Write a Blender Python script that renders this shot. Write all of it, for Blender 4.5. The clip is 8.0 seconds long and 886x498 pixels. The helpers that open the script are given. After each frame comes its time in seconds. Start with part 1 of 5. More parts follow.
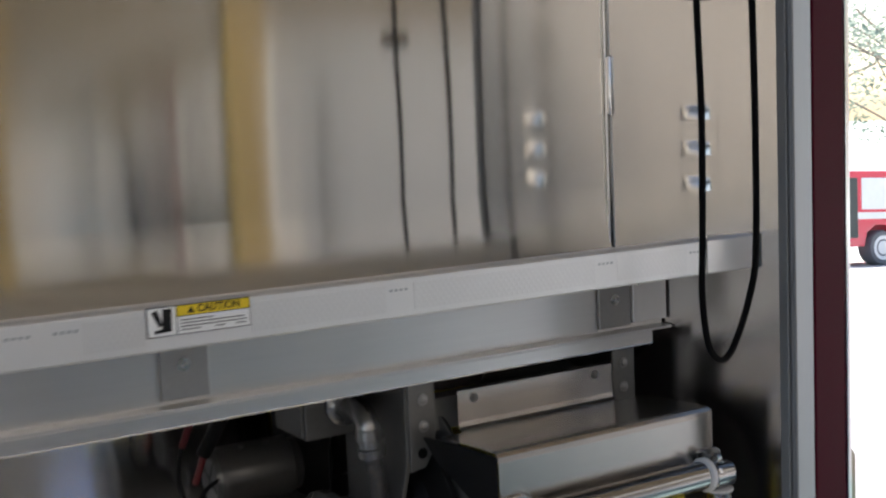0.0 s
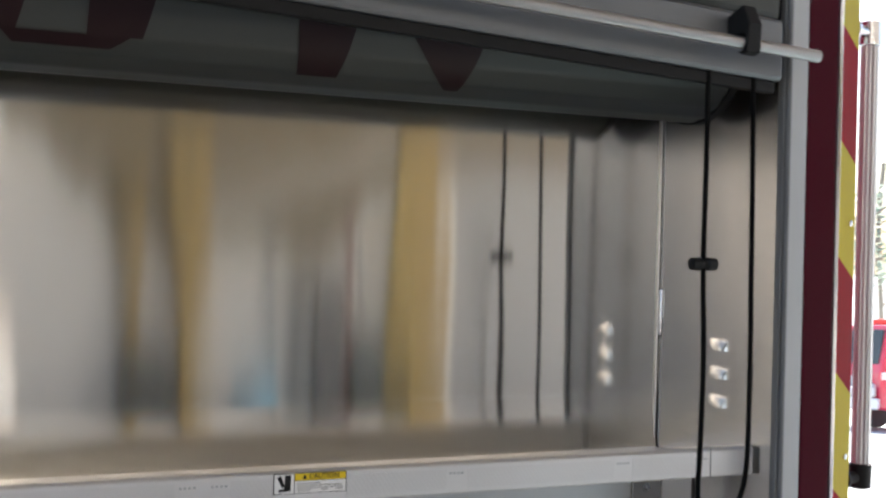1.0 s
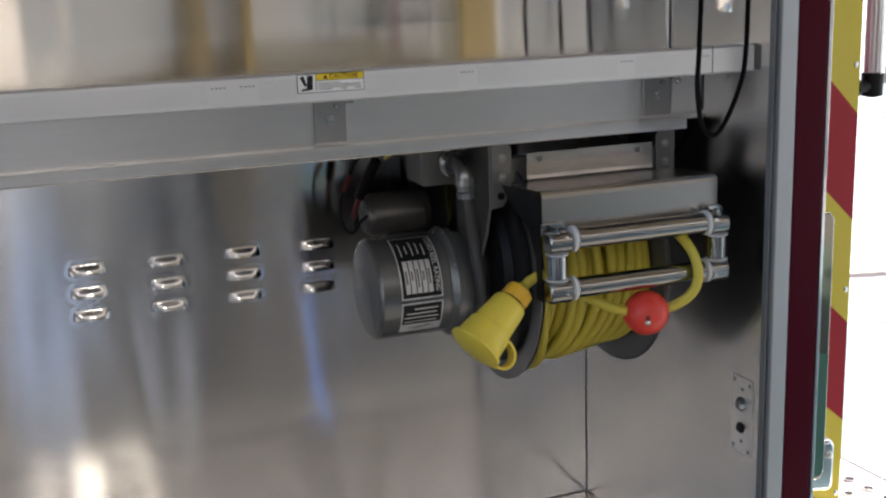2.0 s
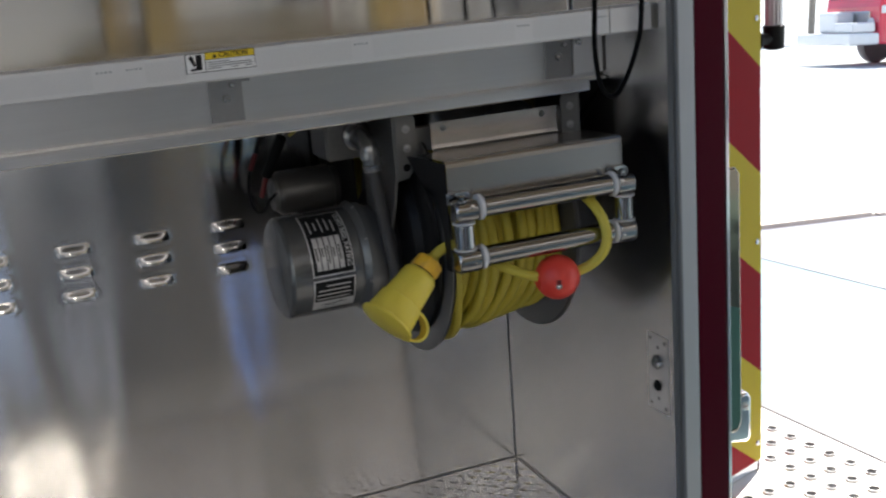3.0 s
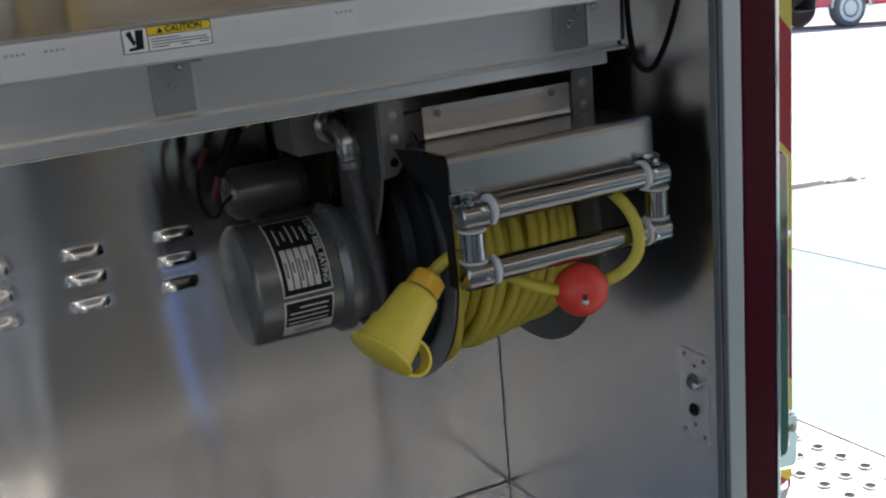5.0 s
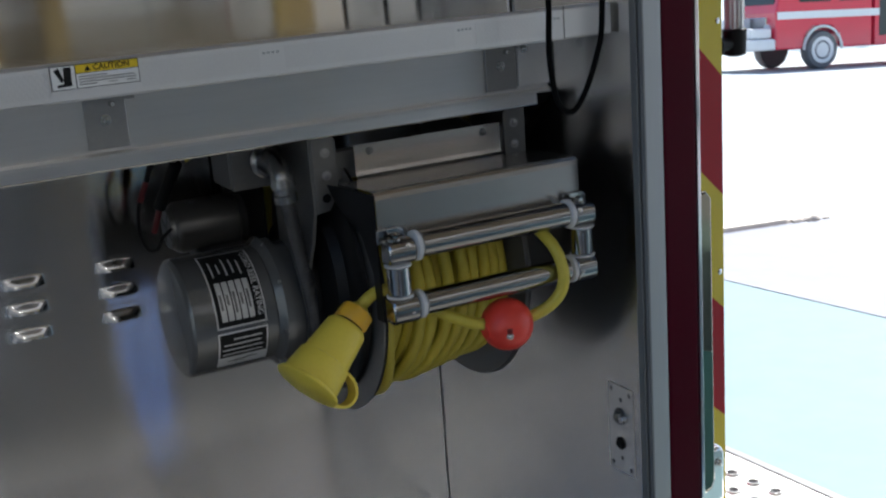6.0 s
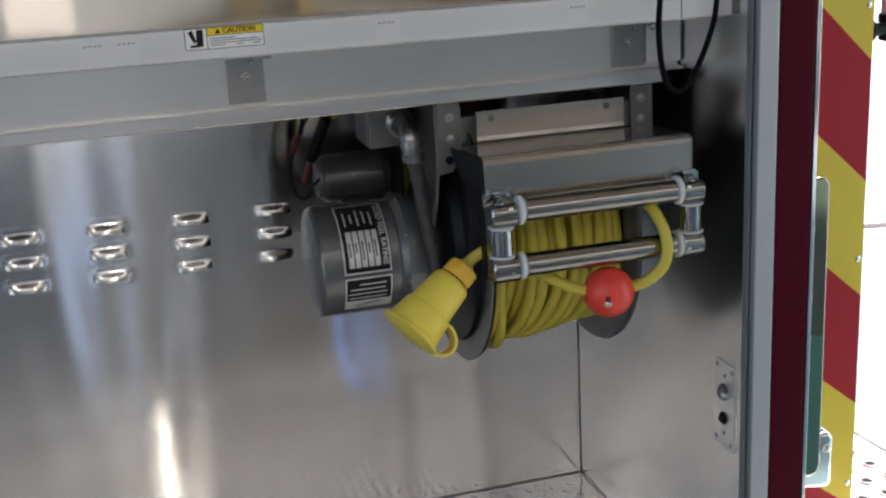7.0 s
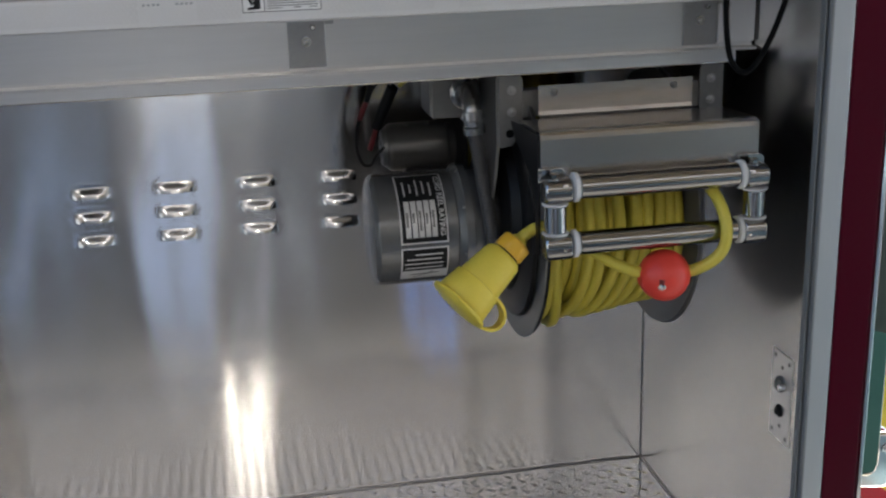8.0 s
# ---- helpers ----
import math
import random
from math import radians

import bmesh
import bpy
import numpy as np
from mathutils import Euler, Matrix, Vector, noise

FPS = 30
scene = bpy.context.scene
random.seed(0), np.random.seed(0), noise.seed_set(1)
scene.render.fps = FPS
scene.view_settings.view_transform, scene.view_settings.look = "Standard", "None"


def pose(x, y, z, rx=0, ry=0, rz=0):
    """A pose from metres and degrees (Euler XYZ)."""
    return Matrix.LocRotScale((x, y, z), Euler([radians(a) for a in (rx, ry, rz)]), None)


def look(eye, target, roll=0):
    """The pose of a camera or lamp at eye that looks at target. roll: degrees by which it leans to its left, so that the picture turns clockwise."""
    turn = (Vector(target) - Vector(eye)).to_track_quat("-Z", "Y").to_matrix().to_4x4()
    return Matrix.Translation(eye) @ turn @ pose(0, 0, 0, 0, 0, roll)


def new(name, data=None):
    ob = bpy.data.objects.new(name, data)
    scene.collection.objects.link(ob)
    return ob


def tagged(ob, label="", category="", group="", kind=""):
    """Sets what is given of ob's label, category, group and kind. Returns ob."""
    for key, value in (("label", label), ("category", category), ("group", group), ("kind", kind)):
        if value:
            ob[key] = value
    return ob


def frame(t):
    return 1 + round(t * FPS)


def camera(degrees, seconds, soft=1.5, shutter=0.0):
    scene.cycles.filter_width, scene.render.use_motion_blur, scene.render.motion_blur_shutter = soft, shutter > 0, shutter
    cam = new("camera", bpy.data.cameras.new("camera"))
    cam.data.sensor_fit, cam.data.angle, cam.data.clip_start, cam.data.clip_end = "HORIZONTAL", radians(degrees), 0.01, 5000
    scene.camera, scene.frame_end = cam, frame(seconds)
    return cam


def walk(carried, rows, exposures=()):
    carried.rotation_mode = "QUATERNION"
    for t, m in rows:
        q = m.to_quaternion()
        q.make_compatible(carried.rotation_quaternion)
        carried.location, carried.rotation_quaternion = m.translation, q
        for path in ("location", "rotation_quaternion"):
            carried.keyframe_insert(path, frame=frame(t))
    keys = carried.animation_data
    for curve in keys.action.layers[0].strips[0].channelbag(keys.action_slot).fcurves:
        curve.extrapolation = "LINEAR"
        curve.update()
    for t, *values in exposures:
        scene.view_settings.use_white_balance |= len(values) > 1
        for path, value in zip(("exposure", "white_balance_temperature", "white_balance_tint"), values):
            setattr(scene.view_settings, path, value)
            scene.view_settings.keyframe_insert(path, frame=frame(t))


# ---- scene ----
cam = camera(41.0, 8.0, soft=2.2, shutter=0.4)
PATH = [
    (0, (0.012, 0.084, 1.604), (1.058, 1.775, 1.392), -2.5),
    (0.2, (-0.059, 0.013, 1.616), (0.982, 1.706, 1.393), -1.0),
    (0.5, (-0.117, -0.072, 1.645), (0.919, 1.636, 1.545), -1.9),
    (0.7, (-0.091, -0.149, 1.723), (0.832, 1.624, 1.664), -0.2),
    (1, (-0.074, -0.352, 1.739), (0.719, 1.484, 1.739), 1.4),
    (1.2, (-0.037, -0.454, 1.691), (0.669, 1.409, 1.517), 0.3),
    (1.4, (-0.05, -0.479, 1.646), (0.641, 1.374, 1.349), -1.5),
    (1.5, (-0.052, -0.472, 1.645), (0.632, 1.373, 1.286), -1.2),
    (1.7, (-0.053, -0.507, 1.6), (0.603, 1.332, 1.167), -1.6),
    (2.8, (-0.005, -0.504, 1.597), (0.717, 1.29, 1.085), -4.1),
    (3, (0.005, -0.51, 1.597), (0.75, 1.271, 1.072), -4.3),
    (3.2, (0.014, -0.512, 1.585), (0.781, 1.257, 1.057), -3.9),
    (3.5, (0.025, -0.478, 1.576), (0.789, 1.287, 1.028), -3.2),
    (4, (0.041, -0.313, 1.569), (0.804, 1.443, 0.991), -2.7),
    (4.2, (0.049, -0.254, 1.57), (0.816, 1.503, 0.998), -3.0),
    (5.3, (0.054, -0.17, 1.558), (0.921, 1.539, 0.988), -5.3),
    (5.5, (0.058, -0.193, 1.553), (0.943, 1.514, 1.003), -4.9),
    (5.8, (0.08, -0.221, 1.558), (0.977, 1.486, 1.024), -4.7),
    (6, (0.092, -0.234, 1.571), (0.982, 1.48, 1.048), -4.2),
    (6.2, (0.117, -0.261, 1.577), (0.942, 1.485, 1.058), -3.7),
    (6.5, (0.156, -0.317, 1.585), (0.853, 1.479, 1.049), -3.0),
    (6.7, (0.176, -0.343, 1.581), (0.796, 1.479, 1.039), -3.1),
    (7, (0.22, -0.383, 1.587), (0.729, 1.468, 1.025), -3.2),
    (7.2, (0.24, -0.398, 1.584), (0.709, 1.461, 1.015), -3.2),
    (7.5, (0.259, -0.401, 1.588), (0.681, 1.466, 1.009), -3.0),
    (8, (0.284, -0.386, 1.579), (0.626, 1.492, 0.982), -1.8),
]
# stops, kelvin, tint: the clip's camera opens and closes on the way
EXPOSURE = [(0.0, 1.35, 6750, 14), (0.5, 1.3, 6700, 14), (0.8, 1.5, 6800, 14), (1.0, 1.68, 6800, 14), (1.3, 1.6, 6850, 14), (1.7, 1.55, 6750, 14), (2.8, 1.2, 6550, 12), (3.0, 1.12, 6500, 12), (3.5, 0.8, 6350, 11), (5.5, 1.05, 6300, 10), (6.0, 0.8, 6050, 9), (6.5, 0.97, 6200, 9), (7.1, 1.62, 6450, 12), (8.0, 1.53, 6400, 12)]
walk(cam, [(t, look(eye, target, roll)) for t, eye, target, roll in PATH], EXPOSURE)

# ---- light ----
world = bpy.data.worlds.new("sky")
scene.world = world
world.use_nodes = True
wn = world.node_tree
sky = wn.nodes.new("ShaderNodeTexSky")
sky.sky_type = "NISHITA"
sky.sun_disc = False
SUN_AZ, SUN_EL = math.atan2(0.85, 0.53), radians(52)
sky.sun_elevation = SUN_EL
sky.sun_rotation = SUN_AZ
sky.dust_density = 1.6
wn.links.new(sky.outputs[0], wn.nodes["Background"].inputs[0])
wn.nodes["Background"].inputs[1].default_value = 0.12
sun = bpy.data.lights.new("sun", "SUN")
sun.energy, sun.angle, sun.color = 5.0, radians(0.5), (1.0, 0.95, 0.88)
sun_ob = new("sun", sun)
to_sun = Vector((math.sin(SUN_AZ) * math.cos(SUN_EL), math.cos(SUN_AZ) * math.cos(SUN_EL), math.sin(SUN_EL)))
sun_ob.matrix_world = look(to_sun * 30, (0, 0, 0))


# ---- materials ----
def material(name, color, rough=0.5, metal=0.0, vary=0.12, grain=60.0, bump=0.0, stains=0.0, dark=None, coat=0.0,
             aniso=0.0, tangent=None, stretch=(1, 1, 1), wave=0.0, wave_scale=4.0, wave_stretch=(1, 1, 1), rough_vary=0.12, per_object=0.0, spec=0.5):
    """A surface with fine grain, broad stains, slight relief and uneven gloss, in metres."""
    m = bpy.data.materials.new(name)
    m.use_nodes = True
    nt = m.node_tree
    L = nt.links
    b = nt.nodes["Principled BSDF"]
    b.inputs["Metallic"].default_value = metal
    b.inputs["Coat Weight"].default_value = coat
    b.inputs["Specular IOR Level"].default_value = spec
    b.inputs["Coat Roughness"].default_value = 0.06
    tc = nt.nodes.new("ShaderNodeTexCoord")
    mp = nt.nodes.new("ShaderNodeMapping")
    mp.inputs["Scale"].default_value = stretch
    geo = nt.nodes.new("ShaderNodeNewGeometry")
    L.new(geo.outputs["Position"], mp.inputs[0])
    fine = nt.nodes.new("ShaderNodeTexNoise")
    fine.inputs["Scale"].default_value = grain
    fine.inputs["Detail"].default_value = 4
    L.new(mp.outputs[0], fine.inputs[0])
    broad = nt.nodes.new("ShaderNodeTexNoise")
    broad.inputs["Scale"].default_value = 5.0
    broad.inputs["Detail"].default_value = 5
    L.new(geo.outputs["Position"], broad.inputs[0])
    mixf = nt.nodes.new("ShaderNodeMath")
    mixf.operation = "ADD"
    s1 = nt.nodes.new("ShaderNodeMath")
    s1.operation = "MULTIPLY_ADD"
    L.new(fine.outputs[0], s1.inputs[0])
    s1.inputs[1].default_value, s1.inputs[2].default_value = 2 * vary, 1 - vary
    s2 = nt.nodes.new("ShaderNodeMath")
    s2.operation = "MULTIPLY_ADD"
    L.new(broad.outputs[0], s2.inputs[0])
    s2.inputs[1].default_value, s2.inputs[2].default_value = 2 * stains, -stains
    L.new(s1.outputs[0], mixf.inputs[0])
    L.new(s2.outputs[0], mixf.inputs[1])
    last = mixf.outputs[0]
    if per_object:
        info = nt.nodes.new("ShaderNodeObjectInfo")
        s3 = nt.nodes.new("ShaderNodeMath")
        s3.operation = "MULTIPLY_ADD"
        L.new(info.outputs["Random"], s3.inputs[0])
        s3.inputs[1].default_value = per_object
        L.new(last, s3.inputs[2])
        last = s3.outputs[0]
    col = nt.nodes.new("ShaderNodeMix")
    col.data_type, col.blend_type = "RGBA", "MULTIPLY"
    col.inputs[0].default_value = 1.0
    col.inputs[6].default_value = (*color, 1)
    L.new(last, col.inputs[7])
    L.new(col.outputs[2], b.inputs["Base Color"])
    rr = nt.nodes.new("ShaderNodeMath")
    rr.operation = "MULTIPLY_ADD"
    L.new(broad.outputs[0], rr.inputs[0])
    rr.inputs[1].default_value, rr.inputs[2].default_value = 2 * rough_vary * rough, rough * (1 - rough_vary)
    L.new(rr.outputs[0], b.inputs["Roughness"])
    normal = None
    if wave:
        wv = nt.nodes.new("ShaderNodeTexNoise")
        wv.inputs["Scale"].default_value = wave_scale
        wv.inputs["Detail"].default_value = 1
        wm = nt.nodes.new("ShaderNodeMapping")
        wm.inputs["Scale"].default_value = wave_stretch
        L.new(geo.outputs["Position"], wm.inputs[0])
        L.new(wm.outputs[0], wv.inputs[0])
        bw = nt.nodes.new("ShaderNodeBump")
        bw.inputs["Strength"].default_value = 1.0
        bw.inputs["Distance"].default_value = wave
        L.new(wv.outputs[0], bw.inputs["Height"])
        normal = bw.outputs[0]
    if bump:
        bp = nt.nodes.new("ShaderNodeBump")
        bp.inputs["Strength"].default_value = 0.6
        bp.inputs["Distance"].default_value = bump
        L.new(fine.outputs[0], bp.inputs["Height"])
        if normal:
            L.new(normal, bp.inputs["Normal"])
        normal = bp.outputs[0]
    if normal:
        L.new(normal, b.inputs["Normal"])
    if aniso:
        b.inputs["Anisotropic"].default_value = aniso
        v = nt.nodes.new("ShaderNodeCombineXYZ")
        for i in range(3):
            v.inputs[i].default_value = tangent[i]
        L.new(v.outputs[0], b.inputs["Tangent"])
    return m


# near-black that stands for the shade inside louvre slots and bolt holes
HOLE = material("hole_shade", (0.006, 0.006, 0.006), 0.8, 0.0, 0.1, 100, spec=0.1)
SHEET = material("brushed_sheet", (0.71, 0.705, 0.695), 0.12, 1.0, 0.05, 1500, 0.00004, 0.06, aniso=0.95, tangent=(0, 0, 1), stretch=(0.04, 0.04, 1), wave=0.0040, wave_scale=6.5, wave_stretch=(1, 1, 0.26), rough_vary=0.3)
SIDE = material("brushed_side_sheet", (0.62, 0.615, 0.60), 0.24, 1.0, 0.05, 1500, 0.00004, 0.07, aniso=0.8, tangent=(0, 0, 1), stretch=(0.04, 0.04, 1), wave=0.0012, wave_scale=6.5, wave_stretch=(1, 1, 0.26), rough_vary=0.3)
PANEL = material("polished_sheet", (0.80, 0.765, 0.70), 0.085, 1.0, 0.04, 1500, 0.000012, 0.04, aniso=0.97, tangent=(0, 0, 1), stretch=(0.04, 0.04, 1), wave=0.0007, wave_scale=11.0, wave_stretch=(1, 1, 0.12), rough_vary=0.3)
FLOORM = material("tread_plate", (0.50, 0.49, 0.475), 0.15, 1.0, 0.08, 90, 0.00003, 0.10)
LIP = material("mill_aluminium", (0.75, 0.75, 0.745), 0.42, 0.75, 0.07, 700, 0.00010, 0.05)
BEAM = material("satin_aluminium", (0.68, 0.68, 0.675), 0.30, 1.0, 0.05, 200, 0.00002, 0.08, stretch=(0.05, 1, 1), wave=0.0005, wave_scale=7.0)
DULL = material("dull_zinc", (0.21, 0.21, 0.205), 0.42, 0.8, 0.10, 120, 0.00004, 0.12)
STEEL = material("stainless_sheet", (0.45, 0.432, 0.41), 0.24, 1.0, 0.05, 300, 0.00001, 0.05, aniso=0.6, tangent=(0, 0, 1), stretch=(0.05, 1, 1), wave=0.0006, wave_scale=9.0)
CASTING = material("cast_zinc_fitting", (0.30, 0.30, 0.295), 0.26, 0.9, 0.10, 150, 0.00004, 0.12)
CHROME = material("chrome", (0.66, 0.66, 0.65), 0.10, 1.0, 0.03, 80, 0.0, 0.03)
MIRROR = material("polished_chrome_plate", (0.21, 0.19, 0.14), 0.10, 1.0, 0.03, 80, 0.0, 0.05, wave=0.0012, wave_scale=14.0)
ROLLER = material("satin_roller", (0.37, 0.37, 0.365), 0.15, 1.0, 0.05, 300, 0.00001, 0.05, stretch=(0.05, 1, 1))
ZINC = material("bright_zinc", (0.62, 0.62, 0.60), 0.2, 1.0, 0.08, 150, 0.00003, 0.08)
GREYPAINT = material("grey_enamel", (0.19, 0.195, 0.195), 0.26, 0.5, 0.08, 160, 0.00006, 0.08)
DARKPAINT = material("dark_grey_enamel", (0.085, 0.087, 0.088), 0.42, 0.2, 0.10, 160, 0.00006, 0.10)
BLACK = material("black_enamel", (0.006, 0.006, 0.0065), 0.40, 0.0, 0.15, 90, 0.00004, 0.2, spec=0.16)
RUBBER = material("black_rubber", (0.008, 0.008, 0.008), 0.6, 0.0, 0.15, 120, 0.00006, 0.2, spec=0.25)
CONDUIT = material("grey_conduit", (0.055, 0.055, 0.056), 0.28, 0.0, 0.10, 150, 0.00004, 0.10)
NYLON = material("white_nylon", (0.66, 0.66, 0.65), 0.45, 0.0, 0.04, 200, 0.00002, 0.05)
YCORD = material("yellow_cord_jacket", (0.58, 0.49, 0.06), 0.5, 0.0, 0.10, 220, 0.00008, 0.14)
YPLUG = material("yellow_plug_rubber", (0.78, 0.62, 0.07), 0.46, 0.0, 0.06, 260, 0.00006, 0.08)
YNUT = material("amber_gland_nut", (0.80, 0.46, 0.03), 0.3, 0.0, 0.05, 200, 0.00002, 0.06)
REDBALL = material("red_rubber_ball", (0.74, 0.055, 0.035), 0.42, 0.0, 0.06, 150, 0.00004, 0.07)
MAROON = material("maroon_paint", (0.058, 0.002, 0.010), 0.30, 0.0, 0.03, 400, 0.0, 0.04, coat=0.0, wave=0.0002, spec=0.08)
FRAMEM = material("anodised_frame", (0.40, 0.42, 0.43), 0.42, 0.5, 0.05, 300, 0.00002, 0.05, stretch=(1, 1, 0.05))
TRACK = material("grey_track_seal", (0.17, 0.18, 0.185), 0.5, 0.2, 0.10, 120, 0.00004, 0.1, stretch=(1, 1, 0.08))
SHUTTER = material("shutter_slats", (0.062, 0.068, 0.064), 0.42, 0.4, 0.06, 200, 0.00002, 0.06)
SLATM = material("grey_anodised_slat", (0.17, 0.18, 0.19), 0.42, 0.5, 0.05, 300, 0.00002, 0.06, stretch=(0.05, 1, 1))
RODM = material("dull_aluminium_rod", (0.42, 0.42, 0.42), 0.4, 0.8, 0.05, 300, 0.00002, 0.05, stretch=(0.05, 1, 1))
LETTER = material("maroon_lettering", (0.014, 0.0025, 0.004), 0.45, 0.0, 0.06, 200, 0.0, 0.06, spec=0.3)
CRED = material("red_reflective", (0.26, 0.008, 0.016), 0.45, 0.0, 0.05, 700, 0.00003, 0.05, spec=0.04)
CYEL = material("yellow_reflective", (0.46, 0.37, 0.02), 0.45, 0.0, 0.05, 700, 0.00003, 0.05, spec=0.1)
TREAD = material("grip_plate", (0.72, 0.71, 0.68), 0.45, 0.7, 0.08, 150, 0.00006, 0.10)
WHITE = material("label_white", (0.80, 0.80, 0.78), 0.4, 0.0, 0.03, 200)
LYEL = material("label_yellow", (0.78, 0.56, 0.02), 0.4, 0.0, 0.03, 200)
INK = material("label_black", (0.012, 0.012, 0.012), 0.5, 0.0, 0.05, 200, spec=0.2)
SILVER = material("plate_silver", (0.74, 0.735, 0.72), 0.35, 0.3, 0.04, 250)
CORDM = material("black_cord", (0.004, 0.004, 0.004), 0.75, 0.0, 0.15, 300, 0.0002, 0.1, spec=0.06)
BRACKET = material("grey_zinc_bracket", (0.36, 0.36, 0.355), 0.40, 0.9, 0.08, 150, 0.00004, 0.10)
POCKET = material("dark_red_recess", (0.16, 0.010, 0.010), 0.5)
REDWIRE = material("red_wire", (0.15, 0.012, 0.016), 0.45)
YWIRE = material("yellow_wire", (0.45, 0.38, 0.05), 0.45)
CONCRETE = material("concrete", (0.43, 0.47, 0.48), 0.85, 0.0, 0.05, 14, 0.0004, 0.12)
# emission in place of a narrow slit of daylight; no lamp is known there
SLITGLOW = material("slit_glow", (0.8, 0.8, 0.78), 0.5)
SLITGLOW.node_tree.nodes["Principled BSDF"].inputs["Emission Color"].default_value = (1.0, 0.94, 0.82, 1)
SLITGLOW.node_tree.nodes["Principled BSDF"].inputs["Emission Strength"].default_value = 11.0
# emitting panel added to give the glints on the locker floor
GLOWPANE = material("glow_pane", (0.8, 0.8, 0.8), 0.5)
GLOWPANE.node_tree.nodes["Principled BSDF"].inputs["Emission Color"].default_value = (1.0, 0.95, 0.85, 1)
GLOWPANE.node_tree.nodes["Principled BSDF"].inputs["Emission Strength"].default_value = 3.5
# colours that stand for streaks of light on the bay floor
BLUESTREAK = material("blue_light_streak", (0.16, 0.38, 1.0), 0.4, 0.0, 0.06, 20, 0.0, 0.10)
PALESTREAK = material("pale_light_streak", (0.70, 0.84, 1.0), 0.5, 0.0, 0.06, 20, 0.0, 0.10)
MOTORM = material("motor_enamel", (0.10, 0.098, 0.094), 0.3, 0.3, 0.10, 120, 0.00005, 0.10)
GREYSLAB = material("grey_worn_slab", (0.27, 0.275, 0.31), 0.7, 0.0, 0.06, 11, 0.0003, 0.16)
# bluish shade on the near apron is put into this slab's colour
SLABM = material("blue_shade_slab", (0.19, 0.285, 0.30), 0.6, 0.0, 0.05, 9, 0.0003, 0.14)
FLOORC = material("sealed_floor", (0.16, 0.155, 0.143), 0.14, 0.0, 0.08, 12, 0.0, 0.15)
TAUPE = material("taupe_wall", (0.36, 0.33, 0.30), 0.8, 0.0, 0.06, 10, 0.0008, 0.10)
STONEW = material("beige_wall", (0.70, 0.63, 0.545), 0.75, 0.0, 0.06, 30, 0.0008, 0.10)
GREYWALL = material("grey_beige_wall", (0.41, 0.385, 0.355), 0.75, 0.0, 0.06, 30, 0.0008, 0.10)
POSTEDGE = material("bright_yellow_edge", (0.58, 0.40, 0.11), 0.5, 0.0, 0.05, 40, 0.0002, 0.10)
YELLOWP = material("yellow_post", (0.36, 0.23, 0.07), 0.5, 0.0, 0.05, 40, 0.0002, 0.10)
BROWN = material("brown_soffit", (0.20, 0.15, 0.09), 0.7, 0.0, 0.12, 25, 0.0006, 0.18)
DARKDOOR = material("dark_door", (0.10, 0.09, 0.085), 0.4, 0.0, 0.1, 30, 0.0002, 0.1)
BARK = material("bark", (0.30, 0.26, 0.21), 0.9, 0.0, 0.2, 20, 0.01, 0.2, stretch=(1, 1, 0.2))
LEAF = material("leaves", (0.24, 0.33, 0.25), 0.6, 0.0, 0.25, 3, 0.0, 0.3, per_object=0.2)
TRED = material("engine_red", (0.68, 0.03, 0.07), 0.2, 0.0, 0.03, 50, 0.0, 0.05, coat=0.8)
TWHITE = material("engine_white", (0.78, 0.78, 0.77), 0.25, 0.0, 0.03, 50, 0.0, 0.05, coat=0.4)
GLASS = material("tinted_window", (0.03, 0.035, 0.04), 0.06, 0.0, 0.05, 20)
TYRE = material("tyre", (0.16, 0.16, 0.165), 0.85, 0.0, 0.15, 40, 0.001, 0.15)
# colour of the teal reflection in the chrome handle
TEALSHEEN = material("teal_reflection", (0.02, 0.11, 0.085), 0.5, 0.0, 0.08, 200, 0.00005, 0.08)



def knurled():
    """Mill-finish aluminium with a close diamond knurl pressed into it."""
    m = material("knurled_aluminium", (0.72, 0.72, 0.715), 0.40, 0.75, 0.06, 500, 0.0, 0.06)
    nt = m.node_tree
    geo = nt.nodes.new("ShaderNodeNewGeometry")
    height = None
    for turn in (35, -35):
        mp = nt.nodes.new("ShaderNodeMapping")
        mp.inputs["Rotation"].default_value = (0, radians(turn), 0)
        nt.links.new(geo.outputs["Position"], mp.inputs[0])
        wv = nt.nodes.new("ShaderNodeTexWave")
        wv.bands_direction = "X"
        wv.inputs["Scale"].default_value = 62.0
        wv.inputs["Distortion"].default_value = 0.3
        nt.links.new(mp.outputs[0], wv.inputs[0])
        if height is None:
            height = wv.outputs["Fac"]
        else:
            mul = nt.nodes.new("ShaderNodeMath")
            mul.operation = "MULTIPLY"
            nt.links.new(height, mul.inputs[0])
            nt.links.new(wv.outputs["Fac"], mul.inputs[1])
            height = mul.outputs[0]
    bp = nt.nodes.new("ShaderNodeBump")
    bp.inputs["Strength"].default_value = 0.28
    bp.inputs["Distance"].default_value = 0.0003
    nt.links.new(height, bp.inputs["Height"])
    nt.links.new(bp.outputs[0], nt.nodes["Principled BSDF"].inputs["Normal"])
    return m


KNURL = knurled()


# ---- builders ----
def empty(name, at=(0, 0, 0)):
    e = new(name)
    e.location = at
    e.empty_display_size = 0.05
    return e


